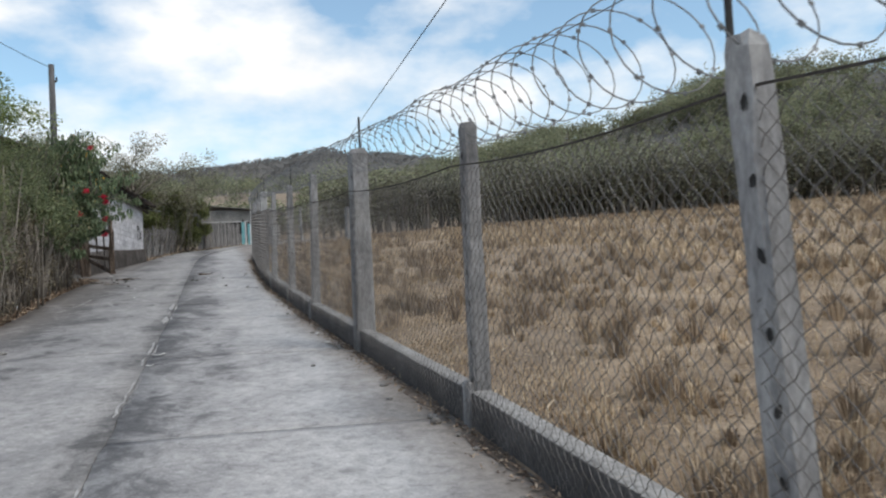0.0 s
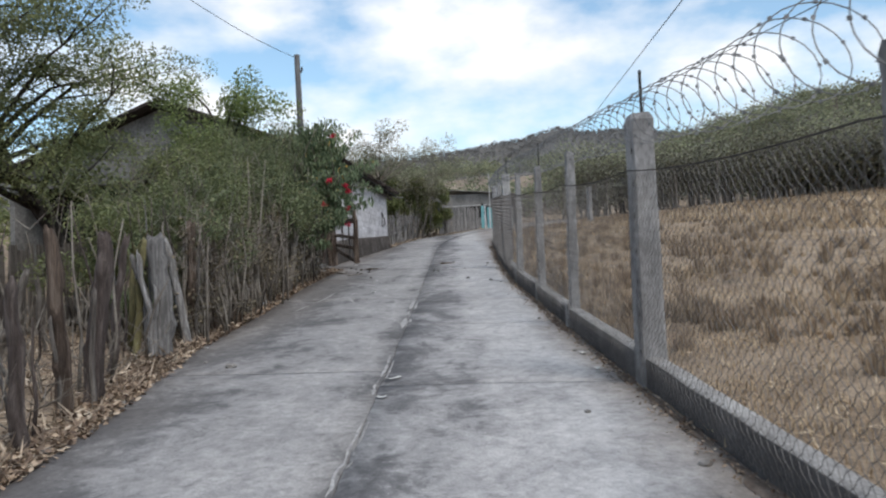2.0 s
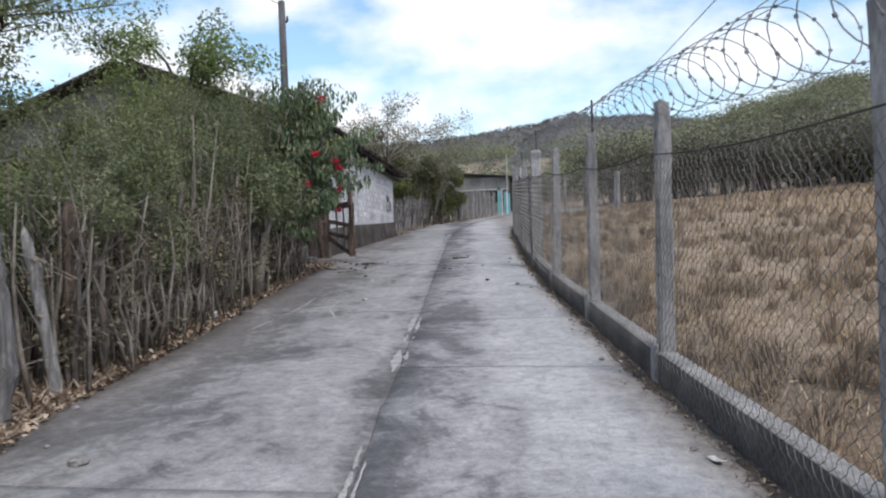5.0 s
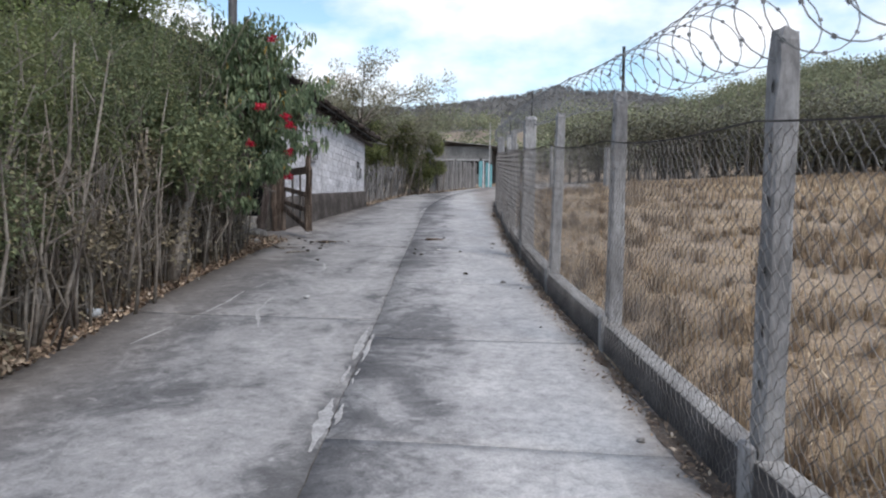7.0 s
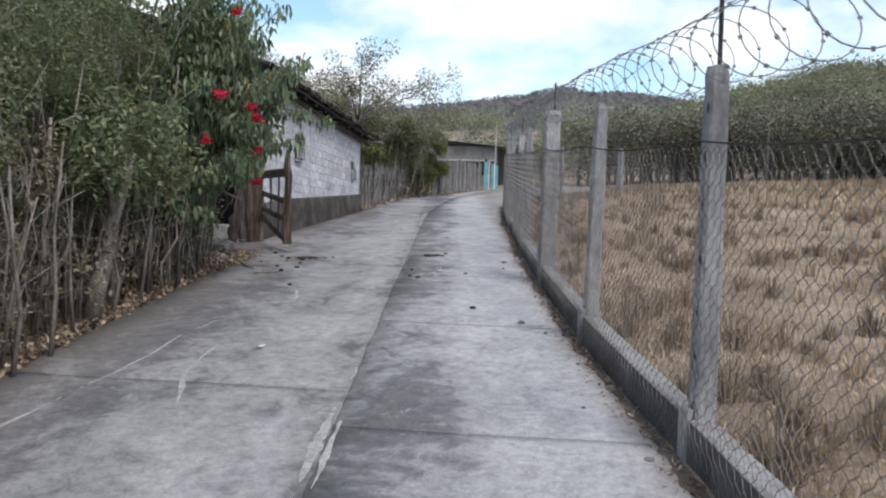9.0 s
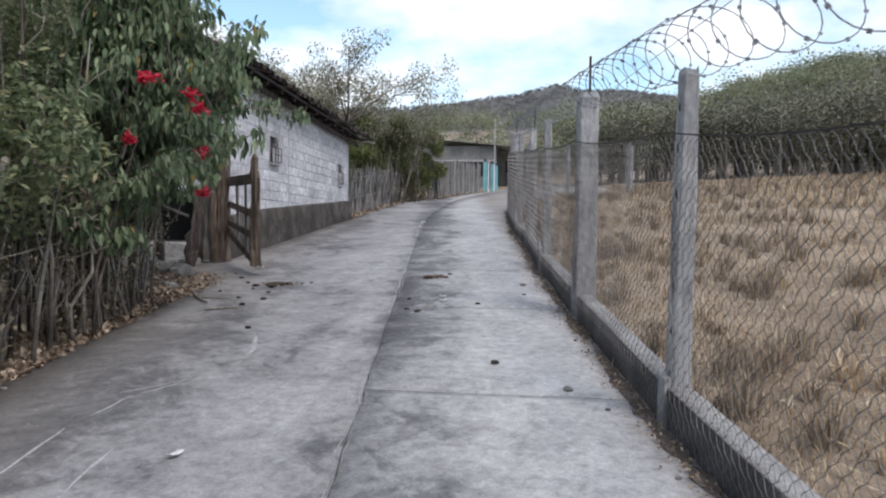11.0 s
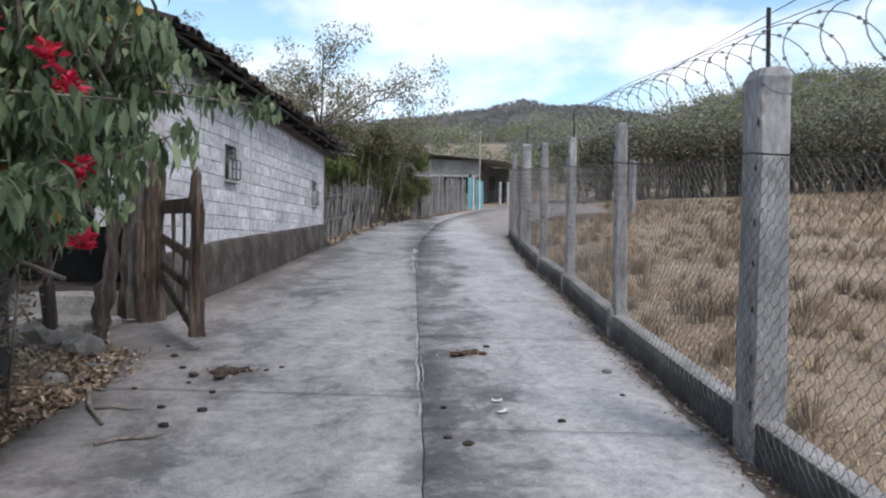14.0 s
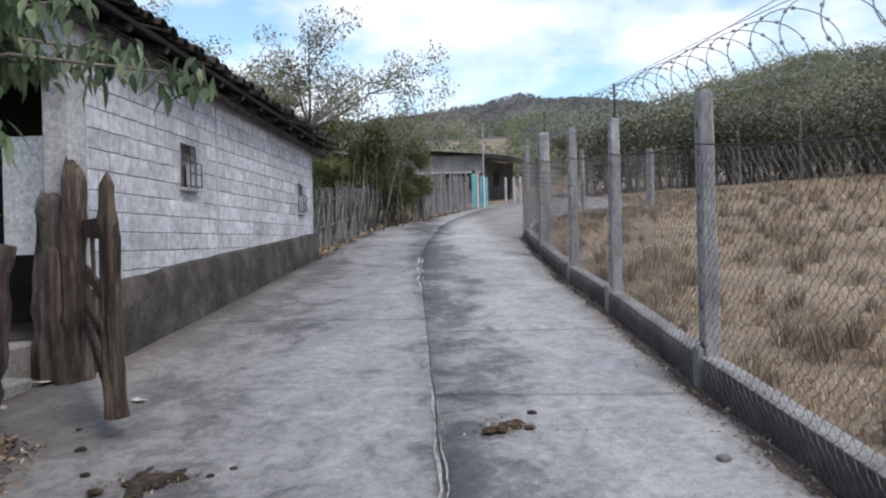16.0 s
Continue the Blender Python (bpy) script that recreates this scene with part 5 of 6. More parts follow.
# ---- verge posts ----
VERGE = [(-1.6, 7.85, 1.3, 0.05, -0.1, 1), (-1.93, 8.8, 1.68, 0.062, -0.03, 0), (-1.96, 9.26, 1.62, 0.088, 0.08, 1), (-2.4, 10.25, 1.55, 0.04, 0.17, 1), (-2.75, 11.4, 1.5, 0.04, 0.1, 2),
         (-2.46, 11.52, 1.55, 0.115, -0.04, 3), (-2.5, 12.3, 1.5, 0.05, -0.2, 3), (-2.6, 12.65, 1.72, 0.072, 0.03, 0), (-1.3, 6.6, 1.25, 0.055, 0.05, 1), (-2.75, 13.6, 1.5, 0.05, 0.02, 0)]
for i, (x, y, h, r, lean, kind_n) in enumerate(VERGE):
    label = ("brown rough timber post on the verge", "dark rough crooked timber post on the verge", "slim yellowish cane standing on the verge", "pale grey split timber post on the verge")[kind_n]
    e = thing("fence_post", x, y, ground_z(x, y), label, "post", "verge posts")
    rough_post("shaft", h, r * 1.05, 60 + i, e, (M_WOOD, M_TRUNK, M_PALM, M_STICK)[kind_n], None, "", (lean, rng.normal(0, 0.03)), 11, True, 0.9 if r < 0.06 else 0.5)
    if r > 0.06:
        for k in range(3 if i == 5 else 1):
            rough_post("splinter", h * rng.uniform(0.45, 0.95), r * 0.3, 90 + i + 20 * k, e, M_STICK if i == 5 else M_WOODG, Matrix.Translation((r * rng.normal(0.3, 1.1), -r * 1.1, 0)), "", (lean + rng.normal(0, 0.06), -0.03), 6, True, 2.0)
# dead trunks further back in the yard
for i in range(7):
    y = rng.uniform(7.5, 14.0)
    x = left_x(y) - rng.uniform(1.3, 3.0)
    e = thing("stump", x, y, ground_z(x, y), "dark dead trunk standing in the verge thicket", "stump", "dead trunks")
    rough_post("shaft", rng.uniform(0.5, 1.3), rng.uniform(0.03, 0.07), 500 + i, e, M_TRUNK if i % 2 else M_WOODG, None, "", (rng.normal(0, 0.13), rng.normal(0, 0.13)), 10, True, 2.4)
brush = Heap()
for i in range(330):
    y = rng.uniform(5.5, 13.4)
    x = left_x(y) - 0.25 - 2.4 * rng.random()
    z, ln, a, b = ground_z(x, y), rng.uniform(0.2, 0.9), rng.uniform(0, 6.28), rng.normal(0.8, 0.5)
    p = Vector((x, y, z + rng.uniform(-0.02, 0.35)))
    d = Vector((math.cos(a) * math.cos(b), math.sin(a) * math.cos(b), abs(math.sin(b)))) * ln
    q = Vector((rng.normal(0, 0.07), rng.normal(0, 0.07), rng.normal(0, 0.04)))
    rr = rng.uniform(0.003, 0.009)
    brush.stem([p, p + d * 0.45 + q, p + d], [rr, rr * 0.8, rr * 0.4], 4)
put("brushwood", brush.mesh("brushwood", M_TWIG), label="tangle of dry grey brushwood on the verge", category="brushwood", kind="stuff")
# thin sticks and pale bare branches leaning in the verge
for i in range(26):
    y = rng.uniform(7.0, 13.8)
    x = left_x(y) - rng.uniform(0.3, 1.6)
    e = thing("stick", x, y, ground_z(x, y), "thin bare dry stick standing in the verge", "stick", "verge sticks")
    ln, a, le = rng.uniform(0.7, 2.0), rng.uniform(0, 6.28), rng.uniform(0.05, 0.7)
    wx, wy = rng.normal(0, 0.06, 2)
    put("shoot", Heap().stem([(0, 0, -0.05), (math.cos(a) * le * 0.2 + wx, math.sin(a) * le * 0.2 + wy, ln * 0.3), (math.cos(a) * le * 0.6, math.sin(a) * le * 0.6, ln * 0.65), (math.cos(a) * le + wx, math.sin(a) * le - wy, ln)], [0.019, 0.015, 0.012, 0.005], 6).mesh("shoot", (M_TWIG, M_STICK, M_TRUNK)[i % 3], True), e)

# board fence and hut in the yard behind
yard = thing("board_fence", -5.9, 13.5, ground_z(-5.9, 13.5), "grey board fence across the yard", "fence")
for i in range(46):
    x, y = -0.6 + 0.02 * i, -7 + 0.2 * i
    part("board", box_bm((0.03, 0.17, 1.5 + rng.normal(0, 0.06)), (x, y, 0.65 + ground_z(-5.9 + x, 13.5 + y) - ground_z(-5.9, 13.5)), 0.006, pose(0, 0, 0, rng.normal(0, 2), 0, 0)), M_WOODG, yard)
hz = ground_z(-9.6, 12.2)
hut = thing("hut", -9.6, 12.2, hz, "low grey block hut with a dark tiled roof behind the trees", "house")
part("wall", box_bm((4.0, 6.0, 3.2), (0, 0, 1.4), 0.02), M_CAP, hut)
part("doorway", box_bm((0.04, 0.95, 2.0), (2.0, 1.6, 1.0), 0.01), M_SHADE, hut, "dark open doorway")
for k in range(36):
    part("roof_tile", box_bm((5.2, 0.18, 0.09), (0.1, -3.4 + 0.193 * k, 3.36 + rng.normal(0, 0.012)), 0.03, pose(0, 0, 0, 0, 11 + rng.normal(0, 0.4), 0)), M_TILE, hut)
for k in range(8):
    part("rafter", box_bm((0.7, 0.08, 0.09), (2.3, -3.0 + 0.85 * k, 2.83), 0.01, pose(0, 0, 0, 0, 11, 0)), M_BARK, hut)

# ---- electricity pole ----
pz = ground_z(-4.19, 22.65)
pole = thing("electricity_pole", -4.19, 22.65, pz, "plain grey timber electricity pole rising behind the hedge", "pole")
put("mast", Heap().stem([(0.12, 0, -0.2), (0.05, 0, 3), (0, 0, 8.09 - pz)], [0.1, 0.09, 0.075], 10).mesh("mast", M_POLE, True), pole)
put("insulator", Heap().stem([(0.09, 0, 5.55), (0.13, 0, 5.6), (0.13, 0, 5.7)], [0.025, 0.03, 0.02], 6).mesh("insulator", M_IRON), pole)
pts = []
for k in range(15):
    u = k / 14
    pts.append((-4.19 - 2.2 * u, 22.65 - 16 * u, 8.0 + 2.0 * u - 1.7 * 4 * u * (1 - u) * 0.5))
put("service_cable", Heap().stem(pts, [0.008] * 15, 5).mesh("service_cable", M_IRON), label="thin black cable sagging from the timber pole", category="cable")

# ---- picket fence, bushes and buildings at the road's bend ----
def pickets(name, a, b, height, gap, label, mat, jitter, thick):
    e = thing(name, a[0], a[1], ground_z(*a), label, "fence")
    n = int(math.dist(a, b) / gap)
    for i in range(n):
        x, y = a[0] + (b[0] - a[0]) * i / n, a[1] + (b[1] - a[1]) * i / n
        h = height * (1 + rng.normal(0, 0.07))
        z = ground_z(x, y) - ground_z(*a)
        tx, ty = rng.normal(0, jitter), rng.normal(0, jitter)
        put("picket", Heap().stem([(x - a[0], y - a[1], z - 0.1), (x - a[0] + tx * 0.5, y - a[1] + ty * 0.5, z + h * 0.5), (x - a[0] + tx, y - a[1] + ty, z + h)], [thick, thick * 0.9, thick * 0.7], 6).mesh("picket", mat), e)
    for hh in (0.5, 1.1):
        put("rail", Heap().stem([(0, 0, hh), (b[0] - a[0], b[1] - a[1], hh + ground_z(*b) - ground_z(*a))], [0.018, 0.018], 5).mesh("rail", mat), e)
    return e


pickets("picket_fence", (-4.5, 35.0), (-4.2, 42.4), 1.3, 0.085, "grey leaning stick fence beside the house", M_STICK, 0.16, 0.026)
pickets("picket_fence", (-3.3, 44.6), (-1.6, 51.4), 1.45, 0.13, "grey upright board fence before the far building", M_STICK, 0.03, 0.05)
for i, (x, y, h, rx) in enumerate(((-4.6, 41.2, 3.4, 1.0), (-4.5, 42.7, 3.5, 1.0), (-4.0, 44.2, 3.4, 0.9), (-3.4, 45.4, 2.7, 0.7), (-5.6, 38.8, 2.3, 1.2), (-5.8, 41.0, 2.8, 1.2), (-6.6, 37.4, 2.2, 1.2))):
    shrub(x, y, h, (rx, 1.0), 300 + i, L_BUSH, 9000, "tall olive-green bush with pale upright stems", 24, 0.14, 0.15, 0.036, "roadside bushes", M_BARKL)
z = ground_z(-6.3, 41)
tree("pale_tree", (-6.4, 41.5, z), (-6.0, 41.5, z + 3.3), (3.1, 2.9, 2.5), 22, 0.15, 14, M_BARKL, L_PALE, 85, (0.45, 0.45, 0.32), 0.13, 0.055, "half-bare tree with pale dry leaves behind the house", forks=4, rise=0.3)
z = ground_z(-8.5, 40)
tree("pale_tree", (-8.8, 40.0, z), (-8.4, 40.0, z + 3.6), (2.2, 2.2, 2.0), 12, 0.14, 15, M_BARKL, L_PALE, 90, (0.45, 0.45, 0.32), 0.13, 0.055, "half-bare tree with pale leaves above the roof", forks=4, rise=0.3)

bz = road_z(57)
far_b = thing("far_building", -1.05, 57.0, bz, "grey block building with a zinc roof at the bend", "building")
SIDE = math.degrees(math.atan2(1.45, 4.0))
part("wall", box_bm((6.0, 0.2, 2.5), (-3.0, 0.1, 1.15), 0.01), M_BLOCKG, far_b)
part("side_wall", box_bm((0.2, 4.6, 2.5), (0, 2.3, 1.15), 0.01, pose(0, 0, 0, 0, 0, -SIDE)), M_BLOCKG, far_b)
part("back_wall", box_bm((7.4, 0.2, 2.5), (-2.1, 4.4, 1.15), 0.01), M_BLOCKG, far_b)
for k in range(30):
    x = -6.3 + 0.26 * k
    y1 = 4.9
    z0 = 2.74 - 0.088 * (x + 3.3)
    skew = 0.36 * (y1 + 0.5)
    part("roof_sheet", box_bm((0.25, y1 + 0.5, 0.03), (x + skew / 2 - 0.1, y1 / 2 - 0.25, z0 - 0.01 * (k % 2)), 0.004, pose(0, 0, 0, 0, 5, -SIDE * 0.98)), M_ZINC, far_b, "rusting grey zinc roof sheet")
part("lintel", box_bm((5.0, 0.08, 0.1), (-2.6, -0.02, 1.55), 0.01), M_COLUMN, far_b)
for u, wz, hh in ((0.36, 1.3, 0.72), (0.72, 0.75, 1.5)):
    part("window" if u < 0.5 else "doorway", box_bm((0.06, 0.75, hh), (1.45 * u * 1.06 + 0.11, 4.0 * u * 1.06 - 0.03, wz), 0.01, pose(0, 0, 0, 0, 0, -SIDE)), M_SHADE, far_b, "dark unglazed opening")
part("front_opening", box_bm((1.5, 0.05, 0.85), (-1.15, -0.01, 1.08), 0.01), M_SHADE, far_b, "dark opening under the lintel")
tg = thing("teal_gateway", -1.4, 52.0, road_z(52.0), "teal-painted gateway with white posts", "gate")
for x, y, w3, h3 in ((0, 0, 0.2, 1.55), (0.33, 0.6, 0.16, 1.5), (0.52, 1.1, 0.15, 1.45)):
    part("pillar", box_bm((w3, 0.16, h3), (x, y, h3 / 2 - 0.05), 0.02), M_TEAL, tg)
    part("finial", box_bm((w3 * 0.7, 0.12, 0.16), (x, y, h3 + 0.02), 0.02), M_IRON, tg, "dark iron cap")
for x, y, h3 in ((0.17, -0.05, 1.6), (0.44, 0.5, 1.5)):
    part("post", box_bm((0.06, 0.06, h3), (x, y, h3 / 2 - 0.1), 0.01), M_WHITE, tg, "white-painted post")
fp = thing("white_pole", -0.99, 53.5, road_z(53.5), "thin tall white pole by the gateway", "pole")
put("mast", Heap().stem([(0, 0, -0.1), (0, 0, 3.75)], [0.042, 0.03], 8).mesh("mast", M_COLUMN), fp)
for i, (x, y) in enumerate(((0.02, 54.6), (0.42, 55.4), (0.75, 56.2))):
    e = thing("white_post", x, y, road_z(y), "short pale concrete post at the bend", "post", "far posts")
    part("shaft", box_bm((0.12, 0.12, 1.35), (0, 0, 0.6), 0.02), M_COLUMN, e)

# ---- woods: scrub along the field's far side and on the hills ----
def far_wood(name, spots, size, leaf, cards, card, label):
    """Many crowns of leaf clumps with thin trunks, one mass of woodland."""
    pts, trunks = [], Heap()
    for x, y, s in spots:
        z = ground_z(x, y)
        h = size * s
        trunks.stem([(x, y, z - 0.2), (x + rng.normal(0, 0.2), y + rng.normal(0, 0.2), z + h * 0.6)], [0.09 * s, 0.05 * s], 4)
        for _ in range(3):
            c = (x + rng.normal(0, h * 0.22), y + rng.normal(0, h * 0.22), z + h * rng.uniform(0.3, 0.8))
            pts.append(blob_points(cards // 3, c, (h * 0.34, h * 0.34, h * 0.3), 0.15))
    crown = leaf_mesh(name, np.concatenate(pts), card, card * 0.62, leaf, 0.1)
    put(name, crown, label=label, category="woods", kind="stuff")
    put(name + "_stems", trunks.mesh(name + "_stems", M_BARKL), label="thin grey trunks of the scrub woods", category="woods", kind="stuff")


def line_spots(n, depth):
    out = []
    for _ in range(n):
        u = rng.uniform(0, 1)
        a = np.array([3.5, 62.0]) * (1 - u) ** 2 + 2 * u * (1 - u) * np.array([34, 58]) + u * u * np.array([62, 8])
        k = rng.exponential(depth)
        out.append((a[0] + k * (0.25 + 0.6 * u), a[1] + k * (0.9 - 0.5 * u), rng.uniform(0.7, 1.25)))
    return out


far_wood("scrub_wood", line_spots(560, 6.0), 4.7, L_SCRUB, 330, 0.24, "grey-brown dry scrub wood along the field edge")
slope_spots = []
while len(slope_spots) < 3300:
    x, y = rng.uniform(-45, 170), rng.uniform(50, 215)
    if 60 < math.hypot(x - 1, y - 10) < 205 and y > 78 - 0.5 * x and noise.noise(Vector((x * 0.045, y * 0.045, 11))) + 0.3 * rng.normal() > -0.25 and not (-12 < x < 14 and y < 97) and not (-21 < x < 3 and 112 < y < 166 + 6 * rng.random() and rng.random() < 0.97):
        slope_spots.append((x, y, rng.uniform(0.4, 1.0) * (1.25 + 0.9 * noise.noise(Vector((x * 0.06, y * 0.06, 4))))))
far_wood("hillside_wood", slope_spots, 4.3, L_HILL, 96, 0.56, "olive-green woodland on the near hill")
range_spots = [(rng.uniform(-230, 330), rng.uniform(215, 730), rng.uniform(0.6, 1.4)) for _ in range(9500)]
range_spots = [p for p in range_spots if noise.noise(Vector((p[0] * 0.02, p[1] * 0.02, 31))) > -0.22]
far_wood("range_wood", range_spots, 2.6, L_RANGE_HAZE, 24, 1.2, "grey-brown woods on the far range, paled for haze")
left_spots = [(rng.uniform(-60, -13), rng.uniform(56, 120), rng.uniform(0.5, 0.9)) for _ in range(150)]
left_spots += [(rng.uniform(-60, -16), rng.uniform(-10, 58), rng.uniform(0.7, 1.2)) for _ in range(150)]
far_wood("village_trees", left_spots, 4.6, L_BUSH, 240, 0.32, "olive-green trees behind the houses")

# ---- dry grass ----
def grass(name, spots, height, blades, mat, label, spread=0.12, wide=0.012):
    n = len(spots) * blades
    c = np.repeat(np.array(spots), blades, axis=0)
    off = rng.normal(0, spread, (n, 2))
    a = rng.uniform(0, 2 * np.pi, n)
    lean = np.abs(rng.normal(0, 0.5, n))
    h = height * rng.uniform(0.45, 1.2, n) * np.repeat(rng.uniform(0.6, 1.3, len(spots)), blades)
    base = np.stack([c[:, 0] + off[:, 0], c[:, 1] + off[:, 1], c[:, 2] - 0.02], 1)
    d = np.stack([np.cos(a) * lean, np.sin(a) * lean, np.ones(n)], 1)
    d /= np.linalg.norm(d, axis=1)[:, None]
    s = np.stack([-np.sin(a), np.cos(a), np.zeros(n)], 1) * (wide * c[:, 3])[:, None]
    v = np.stack([base - s, base + s, base + d * h[:, None] + np.stack([np.cos(a), np.sin(a), -0.3 * np.ones(n)], 1) * (0.25 * h * lean)[:, None]], 1).reshape(-1, 3)
    me = bpy.data.meshes.new(name)
    me.from_pydata(v.tolist(), [], np.arange(3 * n).reshape(-1, 3).tolist())
    me.materials.append(mat)
    put(name, me, label=label, category="grass", kind="stuff")


def field_spots(n, lo, hi, scale):
    out = []
    while len(out) < n:
        y = rng.uniform(-3, 58)
        x = fence_x(y) + 0.15 + (hi - lo) * rng.random() ** 1.6 + lo
        if noise.noise(Vector((x * 0.55, y * 0.55, 9))) + 0.25 * rng.normal() > -0.12:
            out.append((x, y, ground_z(x, y), scale))
    return out


grass("field_straw", field_spots(15000, 0.0, 11, 1.0), 0.1, 13, L_STRAW, "dry straw-coloured grass in the field", 0.1, 0.006)
grass("far_straw", field_spots(7500, 8, 48, 3.0), 0.22, 8, L_STRAW, "dry straw-coloured grass further off", 0.4, 0.008)


def tussocks(name, spots, blades, mat, label):
    """Fountains of dead grass: blades rise from one foot, spread and bend over at their tips."""
    n = len(spots) * blades
    c = np.repeat(np.array(spots), blades, axis=0)
    size = c[:, 3]
    a, out = rng.uniform(0, 2 * np.pi, n), np.abs(rng.normal(0, 0.55, n))
    foot = 0.3 * size * np.sqrt(rng.random(n))
    h = size * rng.uniform(0.55, 1.15, n)
    ca, sa = np.cos(a), np.sin(a)
    base = np.stack([c[:, 0] + ca * foot, c[:, 1] + sa * foot, c[:, 2] - 0.02], 1)
    mid = base + np.stack([ca * out * h * 0.35, sa * out * h * 0.35, h * 0.62], 1)
    tip = base + np.stack([ca * out * h * 1.0, sa * out * h * 1.0, h * (1.0 - 0.3 * out)], 1)
    s = np.stack([-sa, ca, np.zeros(n)], 1) * (0.0042 + 0.003 * size)[:, None]
    v = np.stack([base - s, base + s, mid - s * 0.8, mid + s * 0.8, tip], 1).reshape(-1, 3)
    k = (np.arange(n) * 5)[:, None, None]
    tri = np.array([(0, 1, 3), (0, 3, 2), (2, 3, 4)])
    me = bpy.data.meshes.new(name)
    me.from_pydata(v.tolist(), [], (tri[None] + k).reshape(-1, 3).tolist())
    me.materials.append(mat)
    put(name, me, label=label, category="grass", kind="stuff")


def tuft_spots(n, reach, power, lo, hi):
    out = []
    while len(out) < n:
        y = rng.uniform(-2, 56)
        x = fence_x(y) + 0.25 + reach * rng.random() ** power
        if noise.noise(Vector((x * 0.4, y * 0.4, 21))) + 0.25 * rng.normal() > 0.05:
            out.append((x, y, ground_z(x, y), rng.uniform(lo, hi) * (1 + 0.012 * max(0, x - 10))))
    return out


tussocks("brown_tufts", tuft_spots(2300, 42, 1.7, 0.13, 0.4), 75, L_TUFT, "brown clumps of dead grass in the field")
tussocks("pale_tufts", tuft_spots(1700, 38, 1.6, 0.1, 0.3), 50, L_STRAW, "pale clumps of dead grass in the field")
# straw lying flat
def straw_lying(name, n, area, label, mat=None, ln=0.3, wd=0.012):
    h = []
    for _ in range(n):
        x, y = area()
        h.append((x, y, ground_z(x, y) + 0.015 + abs(rng.normal(0, 0.02))))
    me = leaf_mesh(name, h, ln, wd, mat or L_STRAW, 0.0, 0.1)
    put(name, me, label=label, category="litter", kind="stuff")


def verge_area():
    y = rng.uniform(4.5, 13)
    return left_x(y) - 0.05 - 4.2 * rng.random() ** 1.3, y


def hedge_foot():
    y = rng.uniform(5, 24.3)
    return left_x(y) + 0.06 - abs(rng.normal(0, 0.28)), y


def kerb_foot():
    y = rng.uniform(1, 32)
    return fence_x(y) - 0.12 - abs(rng.normal(0, 0.09)), y


straw_lying("field_litter", 42000, lambda: (lambda y: (fence_x(y) + 0.15 + 13 * rng.random() ** 1.5, y))(rng.uniform(-1, 40)), "pale straw lying flat in the field", None, 0.15, 0.011)
straw_lying("verge_straw", 9500, verge_area, "brown dry stalks lying on the verge", L_VERGE, 0.2, 0.02)
straw_lying("hedge_litter", 9000, hedge_foot, "brown fallen leaves at the foot of the hedge", L_LITTER, 0.07, 0.045)
straw_lying("yard_litter", 3000, lambda: (left_x(18) - rng.uniform(0.2, 7), rng.uniform(5, 26)), "brown fallen leaves in the yard", L_LITTER, 0.08, 0.05)
straw_lying("bend_litter", 2600, lambda: (lambda y: (left_x(y) + 0.1 - abs(rng.normal(0, 0.35)), y))(rng.uniform(34.5, 52)), "brown litter along the stick fences", L_VERGE, 0.11, 0.05)
straw_lying("gate_litter", 2600, lambda: (rng.uniform(-4.9, -3.3), rng.uniform(21.6, 24.0)), "brown leaf litter and straw beside the gate", L_LITTER, 0.065, 0.028)

# ---- small things on the road ----
kl = [(x, y, road_z(y) + 0.012 + abs(rng.normal(0, 0.006))) for x, y in (kerb_foot() for _ in range(3600))]
put("kerb_litter", leaf_mesh("kerb_litter", kl, 0.04, 0.018, L_LITTER, 0.0), label="dry leaves and straw along the kerb wall", category="litter", kind="stuff")


def lump(name, x, y, size, seed, mat, label, category, flat=0.4, group="", lumps=5):
    """A crumbly heap: a few uneven clods pressed together."""
    r = np.random.default_rng(seed)
    e = None
    for k in range(lumps):
        bm = bmesh.new()
        b2 = bmesh.ops.create_icosphere(bm, subdivisions=2, radius=1)
        s = size * (0.5 if k == 0 else r.uniform(0.1, 0.36)) if lumps > 1 else size
        o = Vector((r.normal(0, size * 0.6), r.normal(0, size * 0.45), 0)) if k else Vector()
        for v in b2["verts"]:
            d = 1 + 0.3 * noise.noise(v.co * 2.2 + Vector((seed, k, 0))) + 0.25 * noise.noise(v.co * 7 + Vector((k, seed, 0)))
            v.co = Vector((v.co.x * s * d, v.co.y * s * 0.9 * d, v.co.z * s * flat * d * (0.6 if lumps > 1 and k == 0 else 1))) + o + Vector((0, 0, s * flat * 0.4))
        piece = part(name if k == 0 else "clod", bm, mat, e, "", False)
        e = e or piece
    e.matrix_basis = pose(x, y, road_z(y), 0, 0, r.uniform(0, 60))
    return tagged(e, label, category, group)


